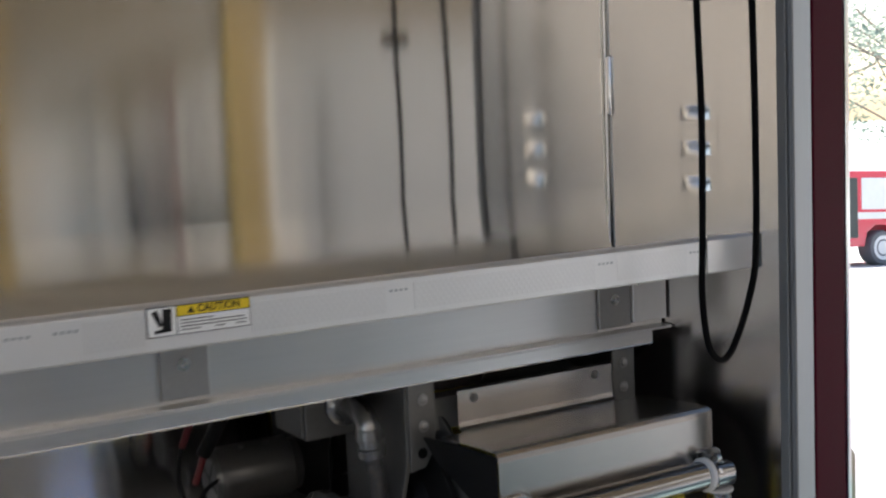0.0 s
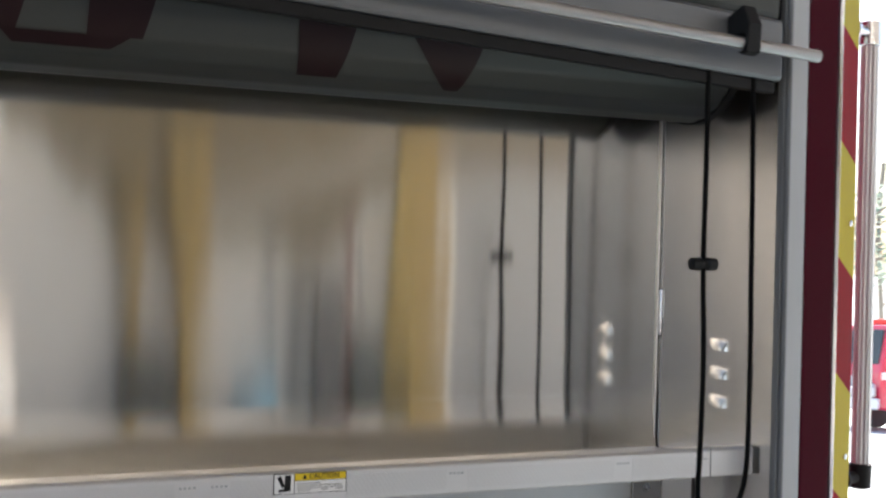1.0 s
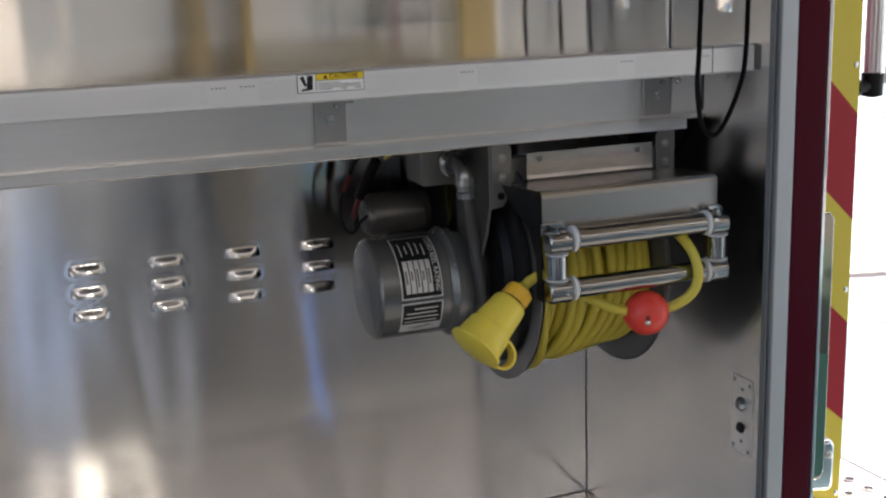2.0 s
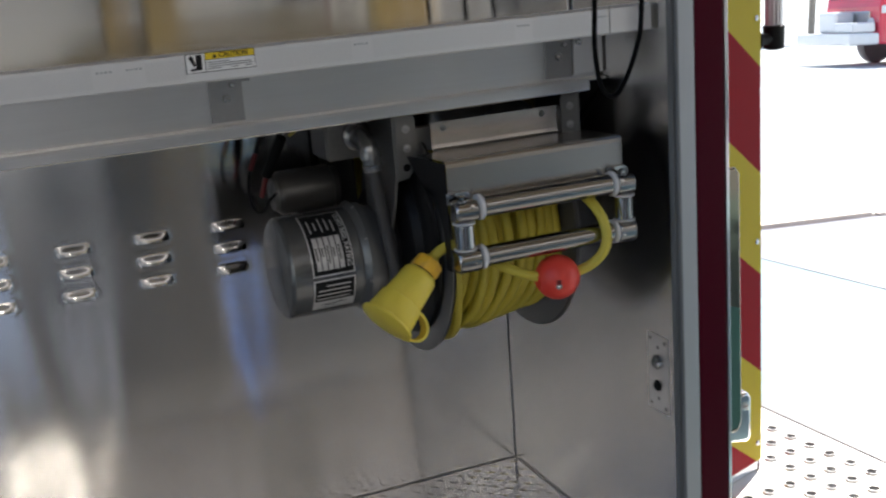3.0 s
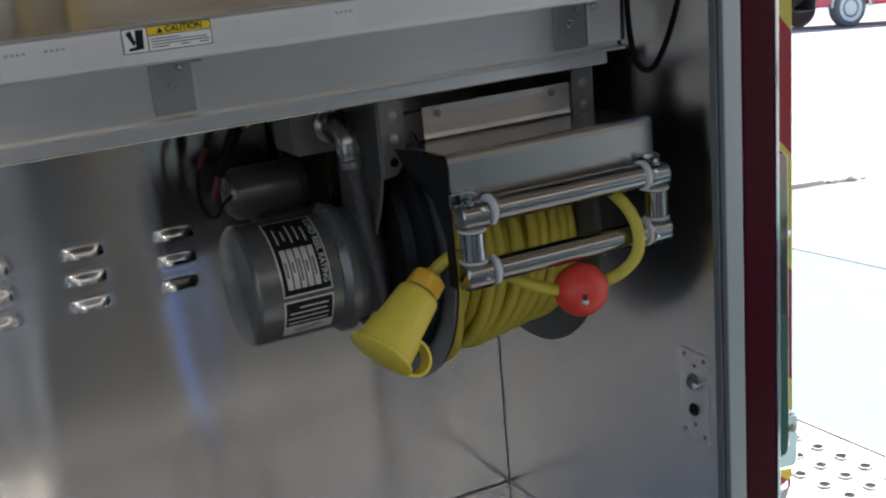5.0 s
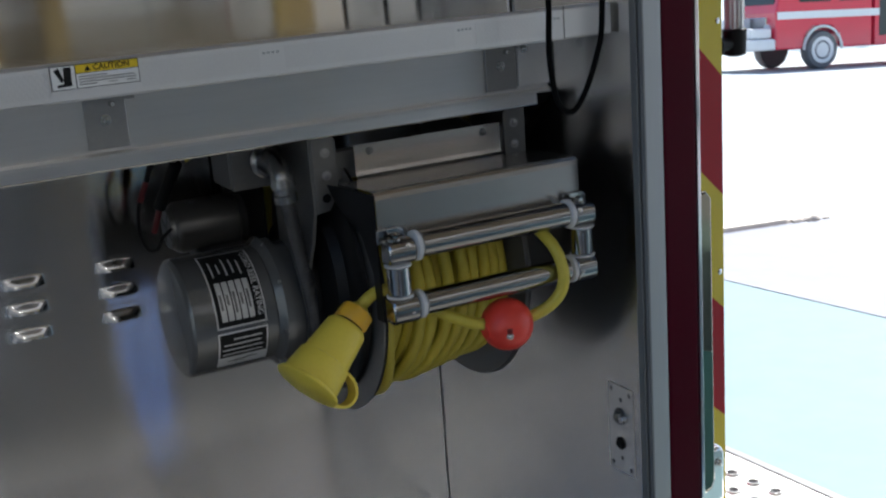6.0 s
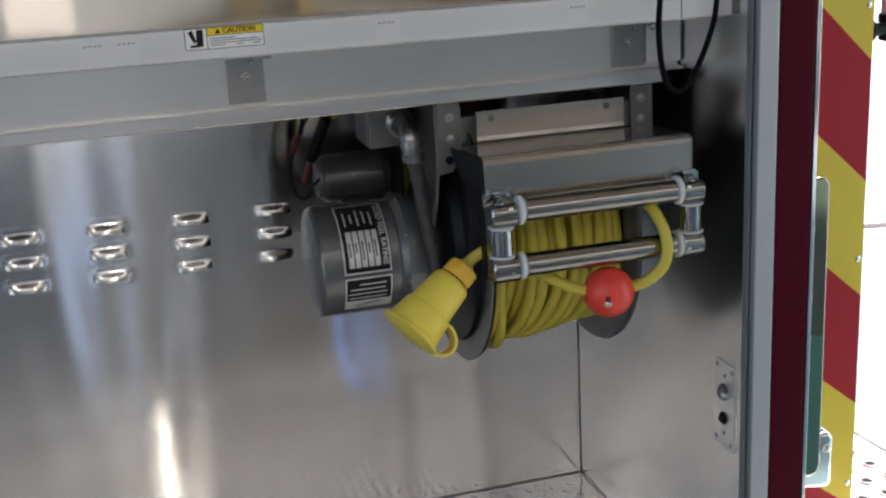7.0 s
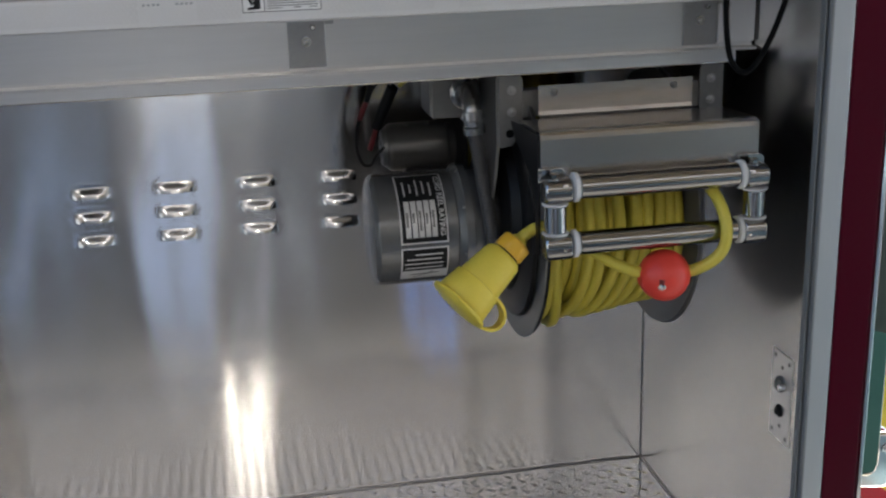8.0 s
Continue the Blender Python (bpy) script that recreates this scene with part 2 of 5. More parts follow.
def finish(ob, smooth, bevel):
    if bevel:
        mod = ob.modifiers.new("edges", "BEVEL")
        mod.width, mod.segments, mod.limit_method, mod.angle_limit = bevel, 2, "ANGLE", radians(40)
        mod.harden_normals = False
    if smooth:
        for p in ob.data.polygons:
            p.use_smooth = True
        ob.data.set_sharp_from_angle(angle=radians(38))
    return ob


def part(name, bm, mat, parent=None, label="", smooth=True, bevel=0.0, at=None):
    """One bmesh as one object, in world places, under its thing."""
    me = bpy.data.meshes.new(name)
    bmesh.ops.recalc_face_normals(bm, faces=bm.faces[:])
    bm.to_mesh(me)
    bm.free()
    me.materials.append(mat)
    ob = new(name, me)
    if parent is not None:
        ob.parent = parent
        ob.matrix_parent_inverse = chain(parent).inverted()
    if at is not None:
        ob.matrix_basis = at
    if label:
        tagged(ob, label)
    return finish(ob, smooth, bevel)


def chain(ob):
    m = Matrix.Translation(ob.location)
    if ob.parent is not None:
        return Matrix.Identity(4) if ob.type == "MESH" else chain(ob.parent) @ m
    return m if ob.type != "MESH" else ob.matrix_basis.copy()


def thing(name, bm, mat, label, category, group="", kind="", smooth=True, bevel=0.0):
    return tagged(part(name, bm, mat, None, "", smooth, bevel), label, category, group, kind)


def box(x0, x1, y0, y1, z0, z1, bm=None):
    bm = bm or bmesh.new()
    v = [bm.verts.new((x, y, z)) for x in (x0, x1) for y in (y0, y1) for z in (z0, z1)]
    for f in ((0, 1, 3, 2), (4, 6, 7, 5), (0, 4, 5, 1), (2, 3, 7, 6), (0, 2, 6, 4), (1, 5, 7, 3)):
        bm.faces.new([v[i] for i in f])
    return bm


def prism(poly, axis, a, b, bm=None):
    """A polygon (two coordinates, in the order of the other axes) pushed from a to b along an axis."""
    bm = bm or bmesh.new()

    def at(p, s):
        return {"x": (s, p[0], p[1]), "y": (p[0], s, p[1]), "z": (p[0], p[1], s)}[axis]
    va = [bm.verts.new(at(p, a)) for p in poly]
    vb = [bm.verts.new(at(p, b)) for p in poly]
    n = len(poly)
    bm.faces.new(va)
    bm.faces.new(vb[::-1])
    for i in range(n):
        bm.faces.new((va[i], va[(i + 1) % n], vb[(i + 1) % n], vb[i]))
    return bm


def turned(profile, base, direction, n=32, bm=None, closed=True):
    """A turned form: (along, radius) pairs round the axis that starts at base."""
    bm = bm or bmesh.new()
    q = Vector(direction).normalized().to_track_quat("Z", "Y").to_matrix()
    rings = []
    for s, r in profile:
        if r < 1e-6:
            rings.append([bm.verts.new(Vector(base) + q @ Vector((0, 0, s)))])
        else:
            rings.append([bm.verts.new(Vector(base) + q @ Vector((r * math.cos(2 * math.pi * k / n), r * math.sin(2 * math.pi * k / n), s))) for k in range(n)])
    for A, B in zip(rings, rings[1:]):
        for k in range(n):
            k2 = (k + 1) % n
            if len(A) == 1 and len(B) > 1:
                bm.faces.new((A[0], B[k], B[k2]))
            elif len(B) == 1 and len(A) > 1:
                bm.faces.new((A[k], B[0], A[k2]))
            elif len(A) > 1:
                bm.faces.new((A[k], B[k], B[k2], A[k2]))
    if closed:
        for R in (rings[0], rings[-1]):
            if len(R) > 1:
                bm.faces.new(R)
    return bm


def rod(a, b, r, n=24, bm=None, soft=0.12):
    a, b = Vector(a), Vector(b)
    d = (b - a).length
    e = min(r * soft, d * 0.2)
    return turned([(0, r - e), (e, r), (d - e, r), (d, r - e)], a, b - a, n, bm)


def smooth_path(pts, per=8, loop=False):
    P = [Vector(p) for p in pts]
    n = len(P)
    out = []
    for i in range(n if loop else n - 1):
        if loop:
            a, b, c, d = P[i - 1], P[i], P[(i + 1) % n], P[(i + 2) % n]
        else:
            a, b, c, d = P[max(i - 1, 0)], P[i], P[i + 1], P[min(i + 2, n - 1)]
        for k in range(per):
            t = k / per
            out.append(0.5 * ((2 * b) + (c - a) * t + (2 * a - 5 * b + 4 * c - d) * t * t + (3 * b - a - 3 * c + d) * t ** 3))
    if not loop:
        out.append(P[-1])
    return out


def tube(pts, r, n=10, loop=False, bm=None, per=8, raw=False):
    bm = bm or bmesh.new()
    P = [Vector(p) for p in pts] if raw else smooth_path(pts, per, loop)
    m = len(P)
    nrm = None
    rings = []
    for i in range(m):
        if loop:
            t = (P[(i + 1) % m] - P[i - 1]).normalized()
        else:
            t = (P[min(i + 1, m - 1)] - P[max(i - 1, 0)]).normalized()
        if nrm is None:
            nrm = t.orthogonal().normalized()
        nrm = (nrm - t * nrm.dot(t)).normalized()
        bn = t.cross(nrm)
        rings.append([bm.verts.new(P[i] + r * (math.cos(2 * math.pi * k / n) * nrm + math.sin(2 * math.pi * k / n) * bn)) for k in range(n)])
    for i in range(m if loop else m - 1):
        A, B = rings[i], rings[(i + 1) % m]
        off = 0
        if loop and i == m - 1:
            off = min(range(n), key=lambda o: (A[0].co - B[o].co).length)
        for k in range(n):
            bm.faces.new((A[k], A[(k + 1) % n], B[(k + 1 + off) % n], B[(k + off) % n]))
    if not loop:
        bm.faces.new(rings[0][::-1])
        bm.faces.new(rings[-1])
    return bm


def bolt(at, direction, r=0.006, h=0.004, bm=None):
    """A domed hexagon head on its washer."""
    bm = turned([(0, r * 1.5), (h * 0.3, r * 1.5), (h * 0.3, r)], at, direction, 12, bm)
    return turned([(h * 0.3, r), (h * 0.9, r), (h * 1.2, r * 0.6), (h * 1.25, 0)], at, direction, 6, bm)


def lettering(text, size, place, depth=0.0002, bold=0.0):
    """Words as a mesh, with the built-in font; place maps (x, y, height) of the flat words into the world."""
    cu = bpy.data.curves.new("words", "FONT")
    cu.body, cu.size, cu.extrude = text, size, 0.0
    cu.offset = bold
    cu.align_x, cu.align_y = "CENTER", "CENTER"
    ob = bpy.data.objects.new("words", cu)
    scene.collection.objects.link(ob)
    bpy.context.view_layer.update()
    me = bpy.data.meshes.new_from_object(ob)
    bpy.data.objects.remove(ob)
    bm = bmesh.new()
    bm.from_mesh(me)
    bpy.data.meshes.remove(me)
    for v in bm.verts:
        v.co = place(v.co.x, v.co.y, depth)
    return bm


def patch(x0, x1, y0, y1, place, h, n=1, bm=None):
    """A thin sheet on a curved or flat face."""
    bm = bm or bmesh.new()
    rows = []
    for i in range(n + 1):
        y = y0 + (y1 - y0) * i / n
        rows.append([bm.verts.new(place(x, y, h)) for x in (x0, x1)])
    for A, B in zip(rows, rows[1:]):
        bm.faces.new((A[0], A[1], B[1], B[0]))
    return bm


# ---- ground and sky line ----
def ground_height(x, y):
    s = 0.7071 * (x + y)
    fall = max(0.0, s - 2.4)
    return -0.090 * min(fall, 62.0)


def build_ground():
    bm = bmesh.new()
    xs = [-400, -120, -40, -15, -6, -3, 0, 1, 2, 3, 4, 6, 8, 11, 15, 20, 26, 33, 41, 50, 60, 80, 130, 420]
    grid = [[bm.verts.new((x, y, ground_height(x, y))) for y in xs] for x in xs]
    for i in range(len(xs) - 1):
        for j in range(len(xs) - 1):
            bm.faces.new((grid[i][j], grid[i + 1][j], grid[i + 1][j + 1], grid[i][j + 1]))
    thing("ground", bm, CONCRETE, "pale sunlit concrete apron with joints", "ground", kind="structure")


build_ground()


def ground_strip(name, p, q, w, h, mat, label):
    """A low strip over the falling ground from p to q."""
    bm = bmesh.new()
    p, q = Vector((*p, 0)), Vector((*q, 0))
    side = Vector((-(q - p).y, (q - p).x, 0)).normalized() * w / 2
    rows = []
    for i in range(25):
        c = p.lerp(q, i / 24)
        rows.append([bm.verts.new((c + s * side + Vector((0, 0, ground_height(c.x + s * side.x, c.y + s * side.y) + k)))) for s, k in ((-1, 0), (-1, h), (1, h), (1, 0))])
    for A, B in zip(rows, rows[1:]):
        for k in range(3):
            bm.faces.new((A[k], A[k + 1], B[k + 1], B[k]))
    thing(name, bm, mat, label, "pavement", kind="structure", smooth=False)


def slab(x0, x1, edge, mat, label):
    """A cast slab over the falling ground, up to the line y = edge(x)."""
    bm = bmesh.new()
    n = 16
    rows = []
    for i in range(n + 1):
        x = x0 + (x1 - x0) * i / n
        y1 = edge(x)
        rows.append([bm.verts.new((x, y, ground_height(x, y) + 0.005)) for y in [-7.0 + (y1 + 7.0) * j / n for j in range(n + 1)]])
    for A, B in zip(rows, rows[1:]):
        for j in range(n):
            bm.faces.new((A[j], B[j], B[j + 1], A[j + 1]))
    thing("pavement", bm, mat, label, "pavement", kind="structure")


def kerb_line(x):
    return 5.52 - 0.015 * x


slab(1.90, 4.125, kerb_line, SLABM, "concrete slab beside the engine, blue of shade put into its colour")
slab(4.14, 12.0, kerb_line, GREYSLAB, "grey worn concrete slab past the joint")
ground_strip("kerb", (-0.5, 5.60), (5.62, 5.50), 0.11, 0.035, STONEW, "low worn concrete kerb that ends at the apron")
ground_strip("pavement", (-0.5, 5.53), (5.75, 5.43), 0.022, 0.007, GREYSLAB, "narrow gutter along the kerb")
ground_strip("pavement", (4.132, 5.4), (4.132, -6.0), 0.012, 0.009, GREYSLAB, "worn joint between concrete slabs")


def kerb_rubble():
    """The broken end of the kerb: a few loose lumps of concrete."""
    rnd = random.Random(3)
    for k in range(7):
        r = rnd.uniform(0.02, 0.055)
        x, y = 5.65 + 0.05 * k, 5.49 + rnd.uniform(-0.09, 0.05)
        bm = bmesh.new()
        bmesh.ops.create_icosphere(bm, subdivisions=2, radius=r)
        for v in bm.verts:
            v.co = Vector((v.co.x * 1.3, v.co.y, v.co.z * 0.7)) * rnd.uniform(0.85, 1.1) + Vector((x, y, ground_height(x, y) + 0.4 * r))
        thing("stone", bm, STONEW, "loose lump of broken concrete at the kerb end", "stone", "broken kerb lumps")


kerb_rubble()

# ---- fire engine body round the locker ----
X0, X1, YF, YB, ZF, ZT = -0.24, 1.037, 1.0, 1.634, 0.472, 2.25

wall_back = thing("wall_back", box(X0 - 0.004, X1 + 0.004, YB, YB + 0.004, ZF - 0.01, 1.402), SHEET,
                  "brushed aluminium back sheet with pressed louvres", "wall", kind="structure", smooth=False)
wall_right = thing("wall_right", box(X1, X1 + 0.004, YF + 0.0165, YB, ZF - 0.01, ZT), SIDE,
                   "brushed aluminium side sheet with pressed louvres", "wall", kind="structure", smooth=False)
thing("wall_left", box(X0 - 0.004, X0, YF + 0.032, YB, ZF - 0.01, ZT), SHEET,
      "brushed aluminium side sheet of the locker", "wall", kind="structure", smooth=False)
wall_upper = thing("wall_upper", box(X0, X1 - 0.002, 1.312, 1.316, 1.41, ZT), PANEL,
                   "polished aluminium panel that mirrors the yard", "wall", kind="structure", smooth=False)
thing("ceiling", box(X0, X1, YF + 0.03, YB, ZT, ZT + 0.02), SHUTTER, "grey locker ceiling above the shutter drum", "ceiling", kind="structure", smooth=False)


def sheet_foot():
    """The upper sheet sweeps forward a few millimetres where it meets the shelf."""
    bm = bmesh.new()
    rows = []
    for k in range(11):
        q = k / 10
        rows.append([bm.verts.new((x, 1.3118 - 0.0055 * (1 - q) ** 1.5, 1.4214 + 0.085 * q)) for x in (X0 + 0.002, X1 - 0.003)])
    for A, B in zip(rows, rows[1:]):
        bm.faces.new((A[0], A[1], B[1], B[0]))
    part("sheet_foot", bm, PANEL, wall_upper, "swept foot of the polished sheet")


sheet_foot()


LOUVRE_HALF, LOUVRE_CUT, LOUVRE_RISE, LOUVRE_D = 0.0300, -0.0090, 0.0190, 0.0070


def louvre_depth(x, z):
    """How far the pressed hood stands out: deepest along its straight lower cut, with a soft swelling round it."""
    u, q = abs(x) / LOUVRE_HALF, (z - LOUVRE_CUT) / LOUVRE_RISE
    hood = 0.0
    if u < 1 and -1e-6 <= q < 1:
        hood = LOUVRE_D * math.cos(math.pi / 2 * max(q, 0.0)) ** 1.25 * (1 - u ** 3) ** 0.75
    r = math.hypot(max(abs(x) - 0.018, 0.0), z - 0.001)
    return 0.0003 + hood + 0.00012 * math.exp(-((r - 0.0150) / 0.0040) ** 2)


def louvre_mesh():
    """One pressed hood with the sheet round it. Lies in xz and stands out to -y; it is open below."""
    bm = bmesh.new()
    xs = [-0.046 + 0.092 * i / 44 for i in range(45)]
    for zs, lower in (([LOUVRE_CUT + 0.0335 * j / 16 for j in range(17)], False), ([-0.024 + (LOUVRE_CUT + 0.024) * j / 6 for j in range(7)], True)):
        rows = [[bm.verts.new((x, -louvre_depth(x, z - (0.0004 if lower else 0.0)), z)) for x in xs] for z in zs]
        for A, B in zip(rows, rows[1:]):
            for k in range(len(xs) - 1):
                bm.faces.new((A[k], A[k + 1], B[k + 1], B[k]))
    return bm


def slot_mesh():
    """A near-black strip for the shade in the opening under the hood, set back from its lip."""
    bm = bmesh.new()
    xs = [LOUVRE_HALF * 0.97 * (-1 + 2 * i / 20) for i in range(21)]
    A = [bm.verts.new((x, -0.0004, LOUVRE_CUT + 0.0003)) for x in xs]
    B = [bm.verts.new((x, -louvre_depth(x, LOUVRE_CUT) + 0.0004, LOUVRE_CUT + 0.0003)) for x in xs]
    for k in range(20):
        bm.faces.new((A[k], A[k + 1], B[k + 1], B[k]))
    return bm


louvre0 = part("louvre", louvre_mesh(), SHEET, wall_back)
slot0 = part("slot", slot_mesh(), HOLE, louvre0, "black strip for the shade under the louvre")


side_louvre = louvre0.data.copy()
side_louvre.materials[0] = SIDE


def place_louvre(wall, m, first=False):
    a = louvre0 if first else louvre0.copy()
    if wall == wall_right:
        a.data = side_louvre
    b = slot0 if first else slot0.copy()
    if not first:
        scene.collection.objects.link(a)
        scene.collection.objects.link(b)
    a.parent = wall
    a.matrix_parent_inverse = Matrix.Identity(4)
    a.matrix_basis = m
    b.parent = a
    b.matrix_parent_inverse = Matrix.Identity(4)
    b.matrix_basis = Matrix.Identity(4)


first = True
for lx in (0.050, 0.189, 0.328, 0.470):
    for lz in (1.088, 1.046, 1.004):
        place_louvre(wall_back, Matrix.Translation((lx, YB, lz)), first)
        first = False
for lz in (1.603, 1.560, 1.517):
    place_louvre(wall_right, Matrix.Translation((X1, 1.147, lz)) @ Matrix.Rotation(radians(-90), 4, "Z") @ Matrix.Diagonal((0.80, 1, 1, 1)))


def tread_floor():
    thing("floor", box(X0 - 0.004, X1 + 0.004, YF - 0.004, YB + 0.004, ZF - 0.004, ZF), FLOORM,
          "aluminium tread plate locker floor", "floor", kind="structure", smooth=False)
    bm = bmesh.new()
    P = 0.0215
    for i in range(int((X1 - X0) / P) + 1):
        for j in range(int((YB - YF) / P) + 1):
            cx, cy = X0 + (i + 0.5) * P, YF + (j + 0.5) * P
            if cx > X1 - 0.008 or cy > YB - 0.008:
                continue
            a = radians(45 if (i + j) % 2 else -45)
            ca, sa = math.cos(a), math.sin(a)

            def at(u, v, h):
                return bm.verts.new((cx + u * ca - v * sa, cy + u * sa + v * ca, ZF + h))
            r = [at(-0.0108, 0, 0), at(0, -0.0032, 0), at(0.0108, 0, 0), at(0, 0.0032, 0)]
            t = [at(-0.0072, 0, 0.0011), at(0, -0.0010, 0.0013), at(0.0072, 0, 0.0011), at(0, 0.0010, 0.0013)]
            for k in range(4):
                bm.faces.new((r[k], r[(k + 1) % 4], t[(k + 1) % 4], t[k]))
            bm.faces.new(t)
    f = bpy.data.objects["floor"]
    tagged(part("tread", bm, FLOORM, f, smooth=False), "raised tread lozenges", kind="stuff")


tread_floor()
trim = thing("trim", rod((X1 - 0.001, YB - 0.001, ZF), (X1 - 0.001, YB - 0.001, 1.40), 0.0009, 8), DULL, "dark sealed seam in the locker corner", "trim", kind="structure")
part("seam", rod((X0, YB - 0.003, ZF + 0.002), (X1, YB - 0.003, ZF + 0.001), 0.0008, 8), DULL, trim)
part("seam", rod((X1 - 0.003, YF + 0.03, ZF + 0.002), (X1 - 0.003, YB, ZF + 0.001), 0.0008, 8), DULL, trim)
part("seam", rod((X1 - 0.004, 1.309, 1.41), (X1 - 0.002, 1.310, ZT), 0.0016, 8), BEAM, trim)
part("corner_clip", box(X1 - 0.004, X1, 1.300, 1.311, 1.604, 1.682), SHEET, trim, "narrow bright clip on the seam", bevel=0.002)

# jamb: shutter track, frame and painted corner
door_1 = empty("door_1", (1.04, 1.0, ZF))
tagged(door_1, "roller shutter jamb of grey aluminium track and frame", "door frame", kind="structure")
tr = bmesh.new()
box(1.0335, 1.0360, 1.003, 1.016, ZF, ZT, tr)
box(1.0390, 1.0425, 1.002, 1.016, ZF, ZT, tr)
box(1.0360, 1.0390, 1.008, 1.016, ZF, ZT, tr)
part("track", tr, TRACK, door_1, "dark grey shutter track with a groove", smooth=False, bevel=0.0012)
part("frame", box(1.043, 1.073, 1.000, 1.03, ZF - 0.03, ZT + 0.05), FRAMEM, door_1, "pale grey anodised frame face", smooth=False, bevel=0.002)
part("seal", rod((1.0425, 1.0005, ZF), (1.0425, 1.0015, ZT), 0.0025, 8), TRACK, door_1)
part("frame", box(X0 - 0.045, X0 - 0.004, 0.988, 1.034, ZF - 0.03, ZT + 0.05), FRAMEM, door_1, smooth=False, bevel=0.002)
part("sill", box(X0 - 0.045, 1.073, 0.993, 1.0, ZF - 0.035, ZF + 0.002), LIP, door_1, "worn aluminium sill", smooth=False, bevel=0.002)
part("header", box(X0 - 0.045, 1.077, 0.988, 1.03, ZT - 0.02, ZT + 0.05), FRAMEM, door_1, smooth=False, bevel=0.002)

E_X, E_Y = 1.400, 1.259
A_X, A_Y = 1.140, 1.166
body_corner = thing("wall_corner", prism([(1.0735, 1.0), (1.127, 1.0), (1.1315, 1.0045), (1.1315, 1.165), (1.0735, 1.165)], "z", 0.40, 3.0), MAROON,
                    "glossy dark maroon painted body corner", "wall", kind="structure", smooth=False, bevel=0.003)
part("edge_strip", box(1.1285, 1.1345, 0.9985, 1.010, 0.52, 3.0), CHROME, body_corner, "thin bright metal edge strip", smooth=False, bevel=0.001)
thing("wall_side", box(-6.0, X0 - 0.046, 0.996, 1.10, 0.40, 3.0), MAROON, "maroon painted side of the fire engine", "wall", kind="structure", smooth=False)
thing("wall_over", box(X0 - 0.046, 1.077, 0.996, 1.03, ZT + 0.051, 3.0), MAROON, "maroon painted panel over the locker", "wall", kind="structure", smooth=False)
thing("wall_under", box(X0 - 0.046, 1.077, 1.0, 1.03, 0.28, ZF - 0.036), DARKPAINT, "dark underbody panel below the locker", "wall", kind="structure", smooth=False)
thing("wall_inner", box(-6.0, E_X - 0.01, YB + 0.12, YB + 0.16, 0.3, 3.0), DARKPAINT, "dark inner bulkhead", "wall", kind="structure", smooth=False)
thing("wall_rear", box(E_X - 0.03, E_X, E_Y + 0.003, 3.5, 0.40, 3.0), MAROON, "maroon rear wall of the fire engine", "wall", kind="structure", smooth=False)
thing("roof", box(-6.0, E_X, 1.0, 3.5, 3.0, 3.05), MAROON, "fire engine roof", "roof", kind="structure", smooth=False)
thing("wall_far", box(-6.0, E_X, 3.46, 3.5, 0.4, 3.0), MAROON, "far side of the fire engine", "wall", kind="structure", smooth=False)


def chevrons():
    """The rear step-in panel with red and yellow diagonal bands, each band a film of its own."""
    L = math.hypot(E_X - A_X, E_Y - A_Y)
    ux, uy = (E_X - A_X) / L, (E_Y - A_Y) / L
    nx, ny = uy, -ux
    z0, z1 = 0.524, 2.9

    def at(s, z, h):
        return Vector((A_X + s * ux + h * nx, A_Y + s * uy + h * ny, z))
    bm = bmesh.new()
    v = [bm.verts.new(at(s, z, h)) for s in (0, L) for h in (-0.02, 0) for z in (z0, z1)]
    for f in ((0, 1, 3, 2), (4, 6, 7, 5), (0, 4, 5, 1), (2, 3, 7, 6), (0, 2, 6, 4), (1, 5, 7, 3)):
        bm.faces.new([v[i] for i in f])
    panel = thing("wall_panel", bm, DULL, "set-in body panel with red and yellow chevron bands", "wall", kind="structure", smooth=False)
    period = 0.1985
    k0 = 1.306
    for k in range(-9, 5):
        zt, zb = k0 - period * k, k0 - period * (k + 1)
        mat = CRED if k % 2 == 0 else CYEL
        poly = [(0, zt + 0.745 * L), (L, zt), (L, zb), (0, zb + 0.745 * L)]
        poly = clip(clip(poly, z0, 1), z1, -1)
        if len(poly) > 2:
            bm = bmesh.new()
            bm.faces.new([bm.verts.new(at(s, z, 0.0012)) for s, z in poly])
            part("band", bm, mat, panel, "red reflective band" if k % 2 == 0 else "yellow reflective band", smooth=False)
    part("edge_strip", tube([at(L + 0.001, z0, -0.004), at(L + 0.001, z1, -0.004)], 0.0035, 8, raw=True), CHROME, panel, "thin metal edge")
    for z in (0.563, 0.977, 1.396, 1.80, 2.2):
        part("rivet", turned([(0, 0.006), (0.0015, 0.0055), (0.003, 0.003), (0.0034, 0)], at(L - 0.014, z, 0.001), (nx, ny, 0), 12), CHROME, panel)


def clip(poly, z, keep):
    out = []
    for (a, b) in zip(poly, poly[1:] + poly[:1]):
        ia, ib = (a[1] - z) * keep >= 0, (b[1] - z) * keep >= 0
        if ia:
            out.append(a)
        if ia != ib:
            t = (z - a[1]) / (b[1] - a[1])
            out.append((a[0] + t * (b[0] - a[0]), z))
    return out


chevrons()


